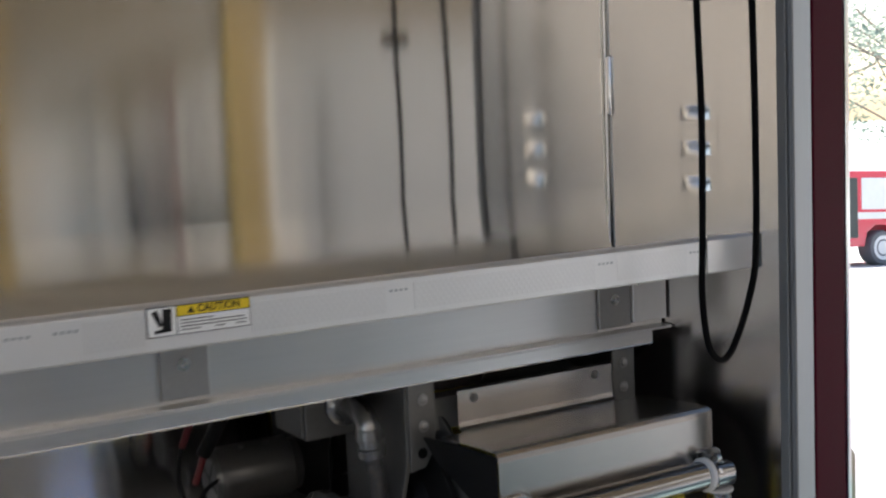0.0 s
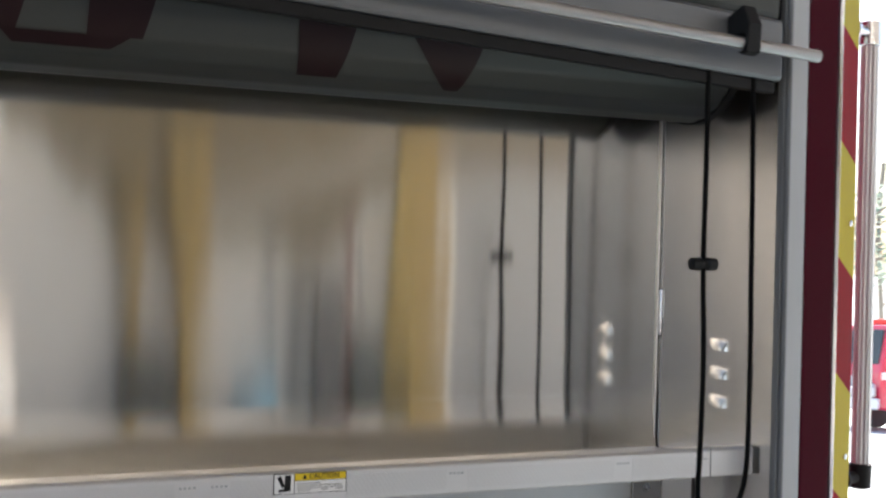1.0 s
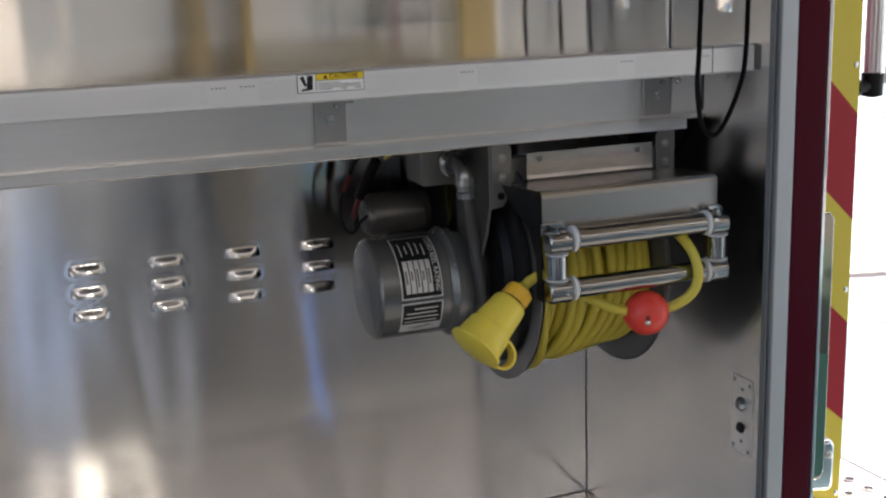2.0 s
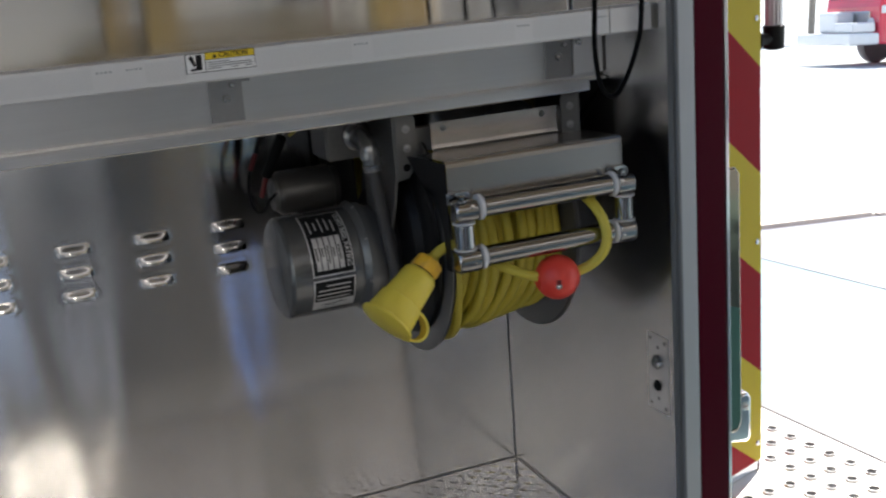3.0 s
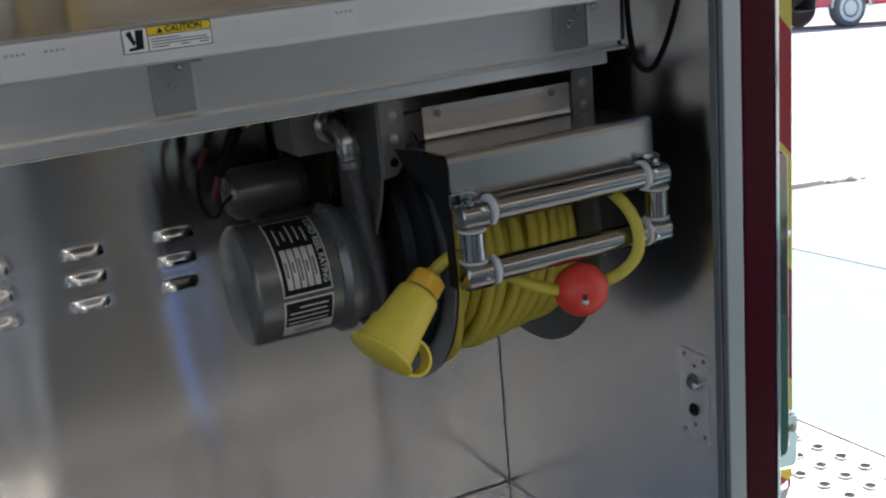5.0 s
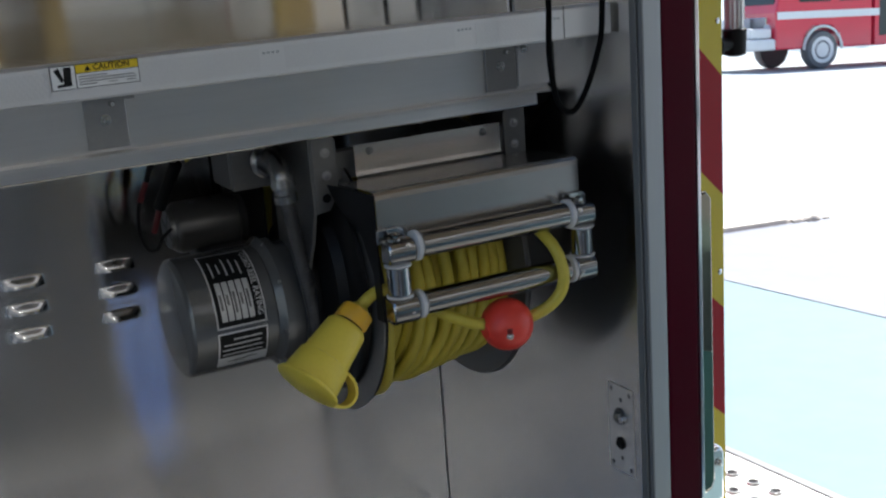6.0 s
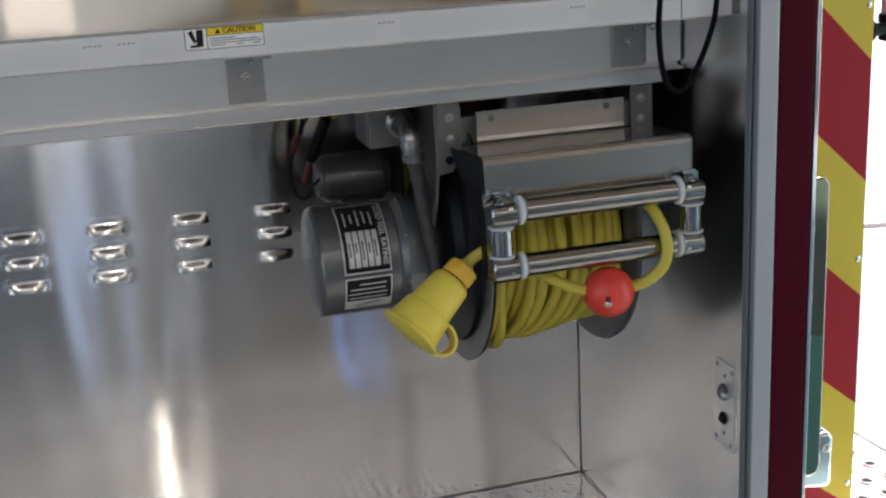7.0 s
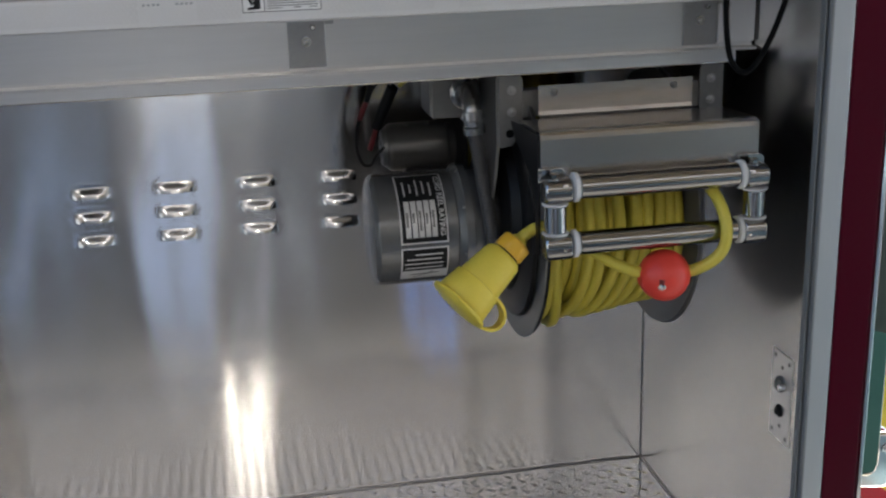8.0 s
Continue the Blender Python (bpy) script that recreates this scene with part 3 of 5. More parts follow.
def tailboard():
    zt = 0.50
    tb = empty("tailboard", (1.38, 1.2, zt))
    tagged(tb, "pale grip-plate rear step with rows of raised holes", "step")
    part("plate", prism([(1.134, 0.985), (1.630, 0.985), (1.462, 3.45), (1.134, 3.45)], "z", zt - 0.003, zt), TREAD, tb, smooth=False)
    part("rim", prism([(1.6305, 0.985), (1.650, 0.985), (1.482, 3.45), (1.4625, 3.45)], "z", zt - 0.06, zt + 0.003), DULL, tb, "grey edge rail of the step", smooth=False, bevel=0.002)
    part("rim", box(1.134, 1.650, 0.965, 0.985, zt - 0.06, zt + 0.003), FRAMEM, tb, smooth=False, bevel=0.002)
    part("skirt", prism([(1.142, 1.172), (1.396, 1.262), (1.39, 1.28), (1.142, 1.19)], "z", zt, 0.524), CHROME, tb, "bright tread plate skirt under the panel", smooth=False, bevel=0.003)
    rim = bmesh.new()
    turned([(0, 0.0150), (0.0026, 0.0135), (0.0046, 0.0122), (0.0046, 0.0108), (0.0008, 0.0100)], (0, 0, 0), (0, 0, 1), 12, rim, closed=False)
    ring = part("grip_hole", rim, TREAD, tb)
    dark = bmesh.new()
    dark.faces.new([dark.verts.new((0.0106 * math.cos(k * math.pi / 6), 0.0106 * math.sin(k * math.pi / 6), 0.0016)) for k in range(12)])
    hole = part("hole", dark, BLACK, ring, smooth=False)
    first = True
    inv = Matrix.Translation(tb.location).inverted()
    for i in range(9):
        for j in range(-2, 18):
            x, y = 1.574 - 0.0530 * i - 0.0058 * j, 1.079 - 0.0035 * i + 0.0530 * j
            if y < 1.0 or x < 1.15 or (x < 1.40 and y > 1.13 + 0.36 * (x - 1.13)):
                continue
            a = ring if first else ring.copy()
            b = hole if first else hole.copy()
            if not first:
                scene.collection.objects.link(a)
                scene.collection.objects.link(b)
            first = False
            a.parent, a.matrix_parent_inverse = tb, inv
            a.matrix_basis = Matrix.Translation((x, y, zt))
            b.parent, b.matrix_parent_inverse, b.matrix_basis = a, Matrix.Identity(4), Matrix.Identity(4)


tailboard()


def handrail():
    x, y = 1.455, 1.289
    hr = empty("handrail", (x, y, 1.35))
    tagged(hr, "ribbed aluminium handrail with black end brackets", "handrail")
    bm = bmesh.new()
    n = 36
    rings = []
    for z in (1.365, 2.128):
        rings.append([bm.verts.new((x + (0.0165 if k % 3 else 0.0145) * math.cos(2 * math.pi * k / n), y + (0.0165 if k % 3 else 0.0145) * math.sin(2 * math.pi * k / n), z)) for k in range(n)])
    for k in range(n):
        bm.faces.new((rings[0][k], rings[0][(k + 1) % n], rings[1][(k + 1) % n], rings[1][k]))
    part("tube", bm, LIP, hr, smooth=False)
    for z, s in ((1.352, 1), (2.142, -1)):
        br = part("bracket", turned([(-0.022, 0.010), (-0.019, 0.019), (0.022, 0.0205), (0.024, 0.0175)], (x, y, z), (0, 0, s), 20), RUBBER if s > 0 else ZINC, hr, "black cast end bracket" if s > 0 else "bright metal end bracket")
        part("stem", turned([(0, 0.019), (0.006, 0.019), (0.012, 0.010), (0.07, 0.012)], (1.401, 1.277, z), (x - 1.401, y - 1.277, 0), 16), RUBBER if s > 0 else ZINC, br)


handrail()


def grab_handle():
    """A flat polished bar that stands off the body corner on two block feet."""
    gh = empty("grab_handle", (1.158, 1.03, 0.70))
    tagged(gh, "flat polished chrome grab handle on the body corner", "handle")
    c = [(1.140, 0.742), (1.140, 1.180), (1.147, 1.190), (1.166, 1.190), (1.1745, 1.180), (1.1755, 0.745), (1.170, 0.733), (1.160, 0.728), (1.147, 0.730)]
    part("bar", prism(c, "y", 1.024, 1.034), MIRROR, gh, smooth=True, bevel=0.003)
    # reflection in the lower bar, painted on as a thin teal sheet
    part("film", prism([(1.143, 0.742), (1.143, 0.960), (1.172, 0.950), (1.172, 0.745), (1.167, 0.736), (1.148, 0.734)], "y", 1.0234, 1.0238), TEALSHEEN, gh, "teal reflection put on the lower bar as a film", smooth=False)
    foot = part("foot", prism([(1.150, 0.705), (1.196, 0.698), (1.203, 0.706), (1.204, 0.780), (1.198, 0.790), (1.150, 0.790)], "y", 1.0345, 1.178), CHROME, gh, "chrome lower foot block", smooth=True, bevel=0.009)
    part("screw", bolt((1.192, 1.0345, 0.765), (0.1, -1, 0), 0.0052, 0.004), ZINC, foot)
    part("foot", box(1.142, 1.168, 1.0345, 1.165, 1.135, 1.186), CHROME, gh, smooth=True, bevel=0.006)


grab_handle()

# ---- shelf over the reel ----


def flat_y(x0, z0, y):
    """Words and sheets on an upright face that looks to -y, centred on x0, z0."""
    return lambda u, v, h: Vector((x0 + u, y - h, z0 + v))


def build_shelf():
    sh = empty("shelf", (0.37, 1.2, 1.335))
    tagged(sh, "aluminium locker shelf with an extruded front lip", "shelf")
    lip = part("front_lip", prism([(1.050, 1.4235), (1.0515, 1.4215), (1.075, 1.4215), (1.075, 1.455), (1.0745, 1.4615), (1.0535, 1.4625), (1.050, 1.459)], "x", X0 + 0.004, 1.0305), LIP, sh, "mill-finish aluminium lip, lightly knurled", smooth=False, bevel=0.0008)
    part("joint", box(0.956, 0.957, 1.0492, 1.0505, 1.4225, 1.4625), DULL, lip)
    for x in (0.20, 0.238, 0.548, 0.80, 0.93):
        bm = bmesh.new()
        for k in range(4):
            patch(x + 0.0055 * k, x + 0.0055 * k + 0.0035, 1.4475, 1.4500, lambda u, v, h: Vector((u, 1.0497, v)), 0, 1, bm)
        part("stamp", bm, FRAMEM, lip, "faint stamped marks", smooth=False)
    for x0, x1 in ((X0 + 0.006, 0.195), (0.262, 0.313), (0.409, 0.544), (0.575, 0.796), (0.826, 0.926)):
        part("knurl_band", box(x0, x1, 1.0496, 1.0502, 1.4285, 1.4545), KNURL, lip, "close diamond knurl", smooth=False)
    part("tray", box(X0 + 0.004, X1 - 0.004, 1.074, YB - 0.002, 1.4182, 1.4212), BEAM, sh, smooth=False)
    part("beam", prism([(1.212, 1.338), (1.212, 1.4180), (1.216, 1.4180), (1.216, 1.334), (1.1935, 1.334), (1.1935, 1.337), (1.2075, 1.338)], "x", X0 + 0.004, 1.034), BEAM, sh, "satin aluminium cross beam", smooth=False, bevel=0.0006)
    part("lower_rail", prism([(1.1955, 1.3335), (1.245, 1.3335), (1.245, 1.3315), (1.1985, 1.3315), (1.1985, 1.3185), (1.1955, 1.3185)], "x", X0 + 0.006, 1.003), BEAM, sh, "satin lower rail", smooth=False, bevel=0.0006)
    part("rail_bead", rod((X0 + 0.006, 1.1958, 1.3180), (1.003, 1.1958, 1.3180), 0.0011, 8), CHROME, sh, "bright folded edge of the rail")
    for x in (-0.13, 0.399, 0.953):
        br = part("bracket", box(x - 0.025, x + 0.025, 1.2065, 1.2115, 1.3425, 1.4178), BRACKET, sh, "dull zinc angle bracket", smooth=False, bevel=0.001)
        part("bolt", bolt((x - 0.001, 1.2065, 1.377), (0, -1, 0), 0.0045, 0.006), ZINC, br)
        part("bolt", turned([(0, 0.0035), (0.008, 0.0035), (0.010, 0.002)], (x + 0.008, 1.2065, 1.396), (0, -1, 0), 12), ZINC, br, "small bright stud")
        part("tab", box(x + 0.0235, x + 0.036, 1.203, 1.2065, 1.3995, 1.4045), BRACKET, br, smooth=False)
    part("gusset", box(0.979, 1.034, 1.203, 1.2115, 1.345, 1.4178), LIP, sh, "short pale end angle", smooth=False, bevel=0.001)
    part("bolt", bolt((0.989, 1.203, 1.398), (0, -1, 0), 0.004, 0.004), ZINC, sh)
    # caution label
    x0, x1, z0, z1 = 0.3145, 0.4075, 1.4345, 1.4600
    lab = part("label", box(x0, x1, 1.0488, 1.0502, z0, z1), INK, sh, "black-edged caution label with a yellow band", smooth=False)
    Y = 1.0488
    ident = lambda u, v, h: Vector((u, Y - h, v))
    part("label_field", patch(x0 + 0.0008, x0 + 0.0255, z0 + 0.0008, z1 - 0.0008, ident, 0.0002), WHITE, lab, "white pictogram field", smooth=False)
    part("label_field", patch(x0 + 0.0265, x1 - 0.0008, z0 + 0.0008, z0 + 0.0155, ident, 0.0002), WHITE, lab, smooth=False)
    part("label_field", patch(x0 + 0.0265, x1 - 0.0008, z0 + 0.0163, z1 - 0.0008, ident, 0.0002), LYEL, lab, "yellow heading", smooth=False)
    part("lettering", lettering("CAUTION", 0.0086, flat_y(x0 + 0.064, z0 + 0.0207, Y), 0.0005, 0.00022), INK, lab, smooth=False)
    bm = bmesh.new()
    bm.faces.new([bm.verts.new(ident(u, v, 0.0005)) for u, v in ((x0 + 0.0355, z0 + 0.0178), (x0 + 0.0425, z0 + 0.0178), (x0 + 0.039, z0 + 0.0235))])
    part("warning_mark", bm, INK, lab, smooth=False)
    for row, w in ((0.0125, 0.030), (0.0098, 0.058), (0.0070, 0.060), (0.0042, 0.018)):
        part("text_bar", patch(x0 + 0.029, x0 + 0.029 + w, z0 + row - 0.0005, z0 + row + 0.0004, ident, 0.0005), INK, lab, "line of tiny print", smooth=False)
    for u in (0.060, 0.079):
        part("text_bar", patch(x0 + u, x0 + u + 0.009, z0 + 0.0037, z0 + 0.0046, ident, 0.0005), INK, lab, smooth=False)
    bm = bmesh.new()
    for poly in ([(0.004, 0.021), (0.009, 0.0235), (0.0135, 0.0105), (0.0105, 0.008)], [(0.014, 0.0235), (0.022, 0.0235), (0.021, 0.005), (0.013, 0.006)],
                 [(0.006, 0.006), (0.021, 0.0075), (0.0215, 0.004), (0.006, 0.003)]):
        bm.faces.new([bm.verts.new(ident(x0 + u, z0 + v, 0.0005)) for u, v in poly])
    part("pictogram", bm, INK, lab, "black warning pictogram", smooth=False)


build_shelf()

# ---- cord reel ----
AX_Y, AX_Z = 1.340, 1.092
R_FL = 0.202
XL, XR = 0.712, 0.936


def ribbed(pts, r, rise, pitch):
    """A hose with close rings along it."""
    P = smooth_path(pts, 24)
    bm = bmesh.new()
    rings, run, n = [], 0.0, 14
    nrm = None
    out = [P[0]]
    for p in P[1:]:
        while (p - out[-1]).length > pitch / 4:
            out.append(out[-1] + (p - out[-1]).normalized() * pitch / 4)
    for i, p in enumerate(out):
        t = (out[min(i + 1, len(out) - 1)] - out[max(i - 1, 0)]).normalized()
        nrm = t.orthogonal().normalized() if nrm is None else (nrm - t * nrm.dot(t)).normalized()
        b = t.cross(nrm)
        rr = r + rise * (1, 0, -1, 0)[i % 4]
        rings.append([bm.verts.new(p + rr * (math.cos(2 * math.pi * k / n) * nrm + math.sin(2 * math.pi * k / n) * b)) for k in range(n)])
    for A, B in zip(rings, rings[1:]):
        for k in range(n):
            bm.faces.new((A[k], A[(k + 1) % n], B[(k + 1) % n], B[k]))
    bm.faces.new(rings[0])
    bm.faces.new(rings[-1])
    return bm


def build_reel():
    reel = empty("cord_reel", (0.78, AX_Y, 1.33))
    tagged(reel, "motor-driven cord reel wound with yellow cable, hung under the shelf", "cord reel")

    def c(x, y=AX_Y, z=AX_Z):
        return (x, y, z)
    # drum and flanges
    part("drum", turned([(0, 0.10), (XR - XL, 0.10)], c(XL), (1, 0, 0), 40), DARKPAINT, reel)
    for x, s in ((XL, -1), (XR, 1)):
        fl = part("flange", turned([(0, 0.035), (0.002, 0.11), (0.004, 0.125), (-0.004, 0.150), (-0.004, 0.188), (0.002, 0.198), (0.004, R_FL), (0.0008, R_FL + 0.0022), (-0.003, R_FL), (-0.003, 0.198), (-0.007, 0.19), (-0.007, 0.15), (-0.003, 0.12), (-0.003, 0.035)], c(x), (s, 0, 0), 72), BLACK if s < 0 else DARKPAINT, reel, "pressed steel reel flange")
        part("rim", turned([(0.0048, R_FL - 0.001), (0.0042, R_FL + 0.0030), (0.0024, R_FL + 0.0030), (0.0018, R_FL - 0.001)], c(x), (s, 0, 0), 72), DULL, fl, "worn bare rim")
        for k in range(6):
            a = k * math.pi / 3 + 0.4
            part("bolt", bolt((x + s * 0.004, AX_Y + 0.118 * math.cos(a), AX_Z + 0.118 * math.sin(a)), (s, 0, 0), 0.006, 0.005), DARKPAINT, fl)
        for k in range(2):
            part("screw", bolt((x + s * 0.001, AX_Y - 0.02 + 0.06 * k, AX_Z - 0.176), (s, 0, 0), 0.0035, 0.003), ZINC, fl)
    # drive side: dished cover, brake ring and chain case
    part("drive_cover", turned([(0, 0.172), (0.006, 0.170), (0.010, 0.160), (0.012, 0.13), (0.024, 0.12), (0.026, 0.10)], c(XL - 0.008), (-1, 0, 0), 64), BLACK, reel, "black dished drive cover")
    part("brake_ring", turned([(0, 0.104), (0.006, 0.106), (0.012, 0.104)], c(0.680, 1.375, 1.066), (-1, 0, 0), 48), BLACK, reel)
    part("bearing_right", turned([(0, 0.05), (0.012, 0.048), (0.018, 0.03), (0.05, 0.028)], c(XR + 0.004), (1, 0, 0), 32), DARKPAINT, reel)

    # gear housing
    my, mz, mr = 1.384, 1.057, 0.087
    x_l, x_r = 0.490, 0.648
    mot = part("gear_housing", turned([(0, 0.0), (0, mr - 0.009), (0.002, mr - 0.004), (0.007, mr), (0.126, mr), (0.128, mr - 0.002), (0.131, mr + 0.001), (0.138, mr + 0.009), (0.150, mr + 0.009), (0.152, mr + 0.002), (0.185, mr)], (x_l, my, mz), (1, 0, 0), 72), GREYPAINT, reel, "grey enamelled gear housing")
    for k in range(8):
        a = k * math.pi / 4 + 0.25
        part("screw", bolt((x_l + 0.138, my + (mr + 0.0045) * math.cos(a), mz + (mr + 0.0045) * math.sin(a)), (-1, 0, 0), 0.0032, 0.003), DULL, mot)

    def wrap(u, v, h):
        """u along the housing's axis, v up round its front from the level of the axis."""
        a = v / mr
        return Vector((u, my - (mr + h) * math.cos(a), mz + (mr + h) * math.sin(a)))
    p0, p1 = 0.527, 0.600
    up0, up1 = -0.002, 0.122
    lo0, lo1 = -0.072, -0.008
    pl = part("rating_plate", patch(p0, p1, up0, up1, wrap, 0.0006, 16), SILVER, mot, "black and silver rating plate", smooth=True)
    part("plate_field", patch(p0 + 0.0024, p1 - 0.0024, up0 + 0.0026, up1 - 0.0026, wrap, 0.0010, 16), INK, pl)
    for k in range(5):
        x = p0 + 0.0085 + k * 0.0100
        part("plate_column", patch(x, x + 0.0080, up0 + 0.010, up0 + 0.066, wrap, 0.0014, 8), SILVER, pl)
    for k, (a, b) in enumerate(((0.026, 0.048), (0.032, 0.047), (0.020, 0.050), (0.030, 0.046), (0.024, 0.050))):
        x = p0 + 0.0085 + k * 0.0100
        part("text_bar", patch(x + 0.0016, x + 0.0050, up0 + a, up0 + b, wrap, 0.0017, 5), DULL, pl, "small stamped figures")
    for k, (a, b) in enumerate(((0.075, 0.104), (0.080, 0.098), (0.075, 0.108), (0.078, 0.104), (0.074, 0.100))):
        x = p0 + 0.0085 + k * 0.0100
        part("text_bar", patch(x + 0.0020, x + 0.0045, up0 + a, up0 + b, wrap, 0.0014, 6), SILVER, pl, "small silver print")
    # heading reads downwards along the plate's far edge
    part("lettering", lettering("CORD REEL RATING", 0.0112, lambda u, v, h: wrap(p1 - 0.0085 + v, (up0 + up1) / 2 - u, 0.0016), 0.0002, 0.00025), SILVER, pl, "silver heading")
    lo = part("warning_plate", patch(p0, p1, lo0, lo1, wrap, 0.0006, 10), SILVER, mot, "silver and black notice plate")
    part("plate_field", patch(p0 + 0.0022, p1 - 0.0022, lo0 + 0.022, lo1 - 0.0024, wrap, 0.0010, 8), INK, lo)
    for k, (a, b) in enumerate(((0.006, 0.052), (0.005, 0.053), (0.008, 0.050), (0.022, 0.052))):
        v = lo0 + 0.0270 + 0.0082 * k
        part("text_bar", patch(p0 + a, p0 + b + 0.012, v, v + 0.0020, wrap, 0.0014, 1), SILVER, lo, "line of tiny print")
    bm = bmesh.new()
    for a, b, e, f in ((0.014, 0.058, 0.0125, 0.0145), (0.020, 0.034, 0.006, 0.010), (0.034, 0.050, 0.009, 0.018)):
        bm.faces.new([bm.verts.new(wrap(p0 + u, lo0 + v, 0.0014)) for u, v in ((a, e - 0.001), (b, f), (b, f + 0.0016), (a, e + 0.0006))])
    part("pictogram", bm, INK, lo, "small black sketch")

    # motor over the housing
    sy, sz, sr = 1.530, 1.155, 0.040
    sm = part("motor", turned([(0, 0.0), (0, sr - 0.008), (0.004, sr - 0.003), (0.010, sr), (0.100, sr), (0.103, sr - 0.004), (0.118, sr - 0.006)], (0.540, sy, sz), (1, 0, 0), 40), MOTORM, reel, "dark grey electric motor")
    part("motor_cap", turned([(0, 0.0), (0, 0.030), (0.006, 0.033), (0.008, 0.033)], (0.534, sy, sz), (1, 0, 0), 28), DULL, sm, "dull metal end cap")
    for a in (0.5, 0.5 + math.pi / 2):
        part("cap_slot", prism([(sy + 0.026 * math.cos(a + e), sz + 0.026 * math.sin(a + e)) for e in (-0.08, 0.08, math.pi - 0.08, math.pi + 0.08)], "x", 0.5332, 0.5345), DARKPAINT, sm, smooth=False)
    for x, z in ((0.575, sz + 0.0388), (0.61, sz + 0.0388)):
        part("screw", bolt((x, sy - 0.012, z), (0, -0.3, 1), 0.003, 0.003), DULL, sm)
    part("motor_foot", box(0.57, 0.65, 1.44, 1.55, 1.08, 1.122), DARKPAINT, reel, smooth=False, bevel=0.004)

    # junction box, elbow and flexible conduit
    jb = part("junction_box", box(0.589, 0.6620, 1.345, 1.432, 1.234, 1.303), DULL, reel, "grey metal junction box", smooth=False, bevel=0.002)
    part("box_cover", box(0.5865, 0.5895, 1.350, 1.427, 1.238, 1.300), DULL, jb, smooth=False, bevel=0.001)
    el = part("elbow", tube([(0.641, 1.345, 1.272), (0.639, 1.315, 1.275), (0.636, 1.288, 1.272), (0.6348, 1.275, 1.262), (0.6348, 1.271, 1.248)], 0.0140, 18), CASTING, reel, "cast conduit elbow")
    part("lock_nut", turned([(0, 0.0255), (0.006, 0.0255), (0.008, 0.021), (0.012, 0.018)], (0.641, 1.3448, 1.2720), (0, -1, 0), 24), CASTING, el)
    part("gland", turned([(0, 0.0165), (0.012, 0.0175), (0.014, 0.0145), (0.022, 0.0145), (0.024, 0.0165), (0.034, 0.0160), (0.036, 0.0112)], (0.6348, 1.271, 1.258), (0.10, 0.02, -1), 20), CASTING, el, "hexagonal compression gland")
    part("conduit", ribbed([(0.6375, 1.272, 1.230), (0.643, 1.275, 1.20), (0.651, 1.280, 1.15), (0.661, 1.281, 1.09), (0.667, 1.285, 1.04), (0.670, 1.31, 1.00), (0.674, 1.34, 0.985)], 0.0108, 0.0004, 0.0055), CONDUIT, reel, "grey ribbed flexible conduit")

    # hanger arms
    for x, s in ((0.664, 1), (1.000, -1)):
        arm = part("hanger_arm", prism([(1.232, 1.313), (1.232, 1.215), (1.25, 1.165), (1.30, 1.075), (1.345, 1.055), (1.385, 1.075), (1.385, 1.310)], "x", x - 0.0025, x + 0.0025), DULL, reel, "grey steel hanger arm", smooth=False, bevel=0.001)
        part("arm_flange", prism([(x, 1.208), (x + s * 0.020, 1.211), (x + s * 0.031, 1.228), (x + s * 0.036, 1.252), (x + s * 0.036, 1.306), (x + s * 0.030, 1.313), (x, 1.313)], "y", 1.2275, 1.2325), DULL, arm, smooth=False, bevel=0.0015)
        part("hole", turned([(0, 0.0062), (0.0008, 0.0062)], (x + s * 0.016, 1.2275, 1.229), (0, -1, 0), 16), HOLE, arm, "empty bolt hole")
        for z in (1.291, 1.260):
            part("bolt", bolt((x + s * 0.019, 1.2275, z), (0, -1, 0), 0.0046, 0.004), BRACKET, arm)
    part("cross_bar", box(0.668, 0.998, 1.233, 1.26, 1.250, 1.288), DULL, reel, "grey cross bar", smooth=False, bevel=0.001)
    part("mounting_plate", box(0.640, 1.0, 1.262, 1.55, 1.314, 1.320), BLACK, reel, "black mounting plate", smooth=False)

    # guide hood
    hood = part("guide_hood", prism([(1.130, 1.2575), (1.190, 1.2535), (1.199, 1.2545), (1.2030, 1.2575), (1.2045, 1.263), (1.2045, 1.2990), (1.2065, 1.2990), (1.2065, 1.2615), (1.2045, 1.256), (1.2, 1.2525), (1.190, 1.2513), (1.130, 1.2553)], "x", 0.716, 0.943), STEEL, reel, "folded stainless guide hood", smooth=False)
    part("hood_front", prism([(1.0785, 1.198), (1.0795, 1.2490), (1.0805, 1.2550), (1.0835, 1.2585), (1.0885, 1.2598), (1.19, 1.2550), (1.19, 1.2535), (1.0890, 1.2583), (1.0845, 1.2570), (1.0820, 1.2540), (1.081, 1.249), (1.080, 1.198)], "x", 0.684, 0.987), STEEL, hood, smooth=False)
    for x in (0.738, 0.915):
        part("bolt", bolt((x, 1.2045, 1.289), (0, -1, 0), 0.0035, 0.003), DULL, hood)
    part("side_plate", prism([(1.078, 1.090), (1.081, 1.256), (1.15, 1.2535), (1.228, 1.2475), (1.20, 1.225), (1.125, 1.195), (1.098, 1.15), (1.098, 1.090)], "x", 0.6815, 0.6835), BLACK, reel, "dark side plate of the guide", smooth=False)
    part("side_plate", prism([(1.078, 1.090), (1.081, 1.256), (1.196, 1.241), (1.125, 1.205), (1.098, 1.15), (1.098, 1.090)], "x", 0.9875, 0.9895), STEEL, reel, smooth=False)

    # roller guide
    ry = 1.060
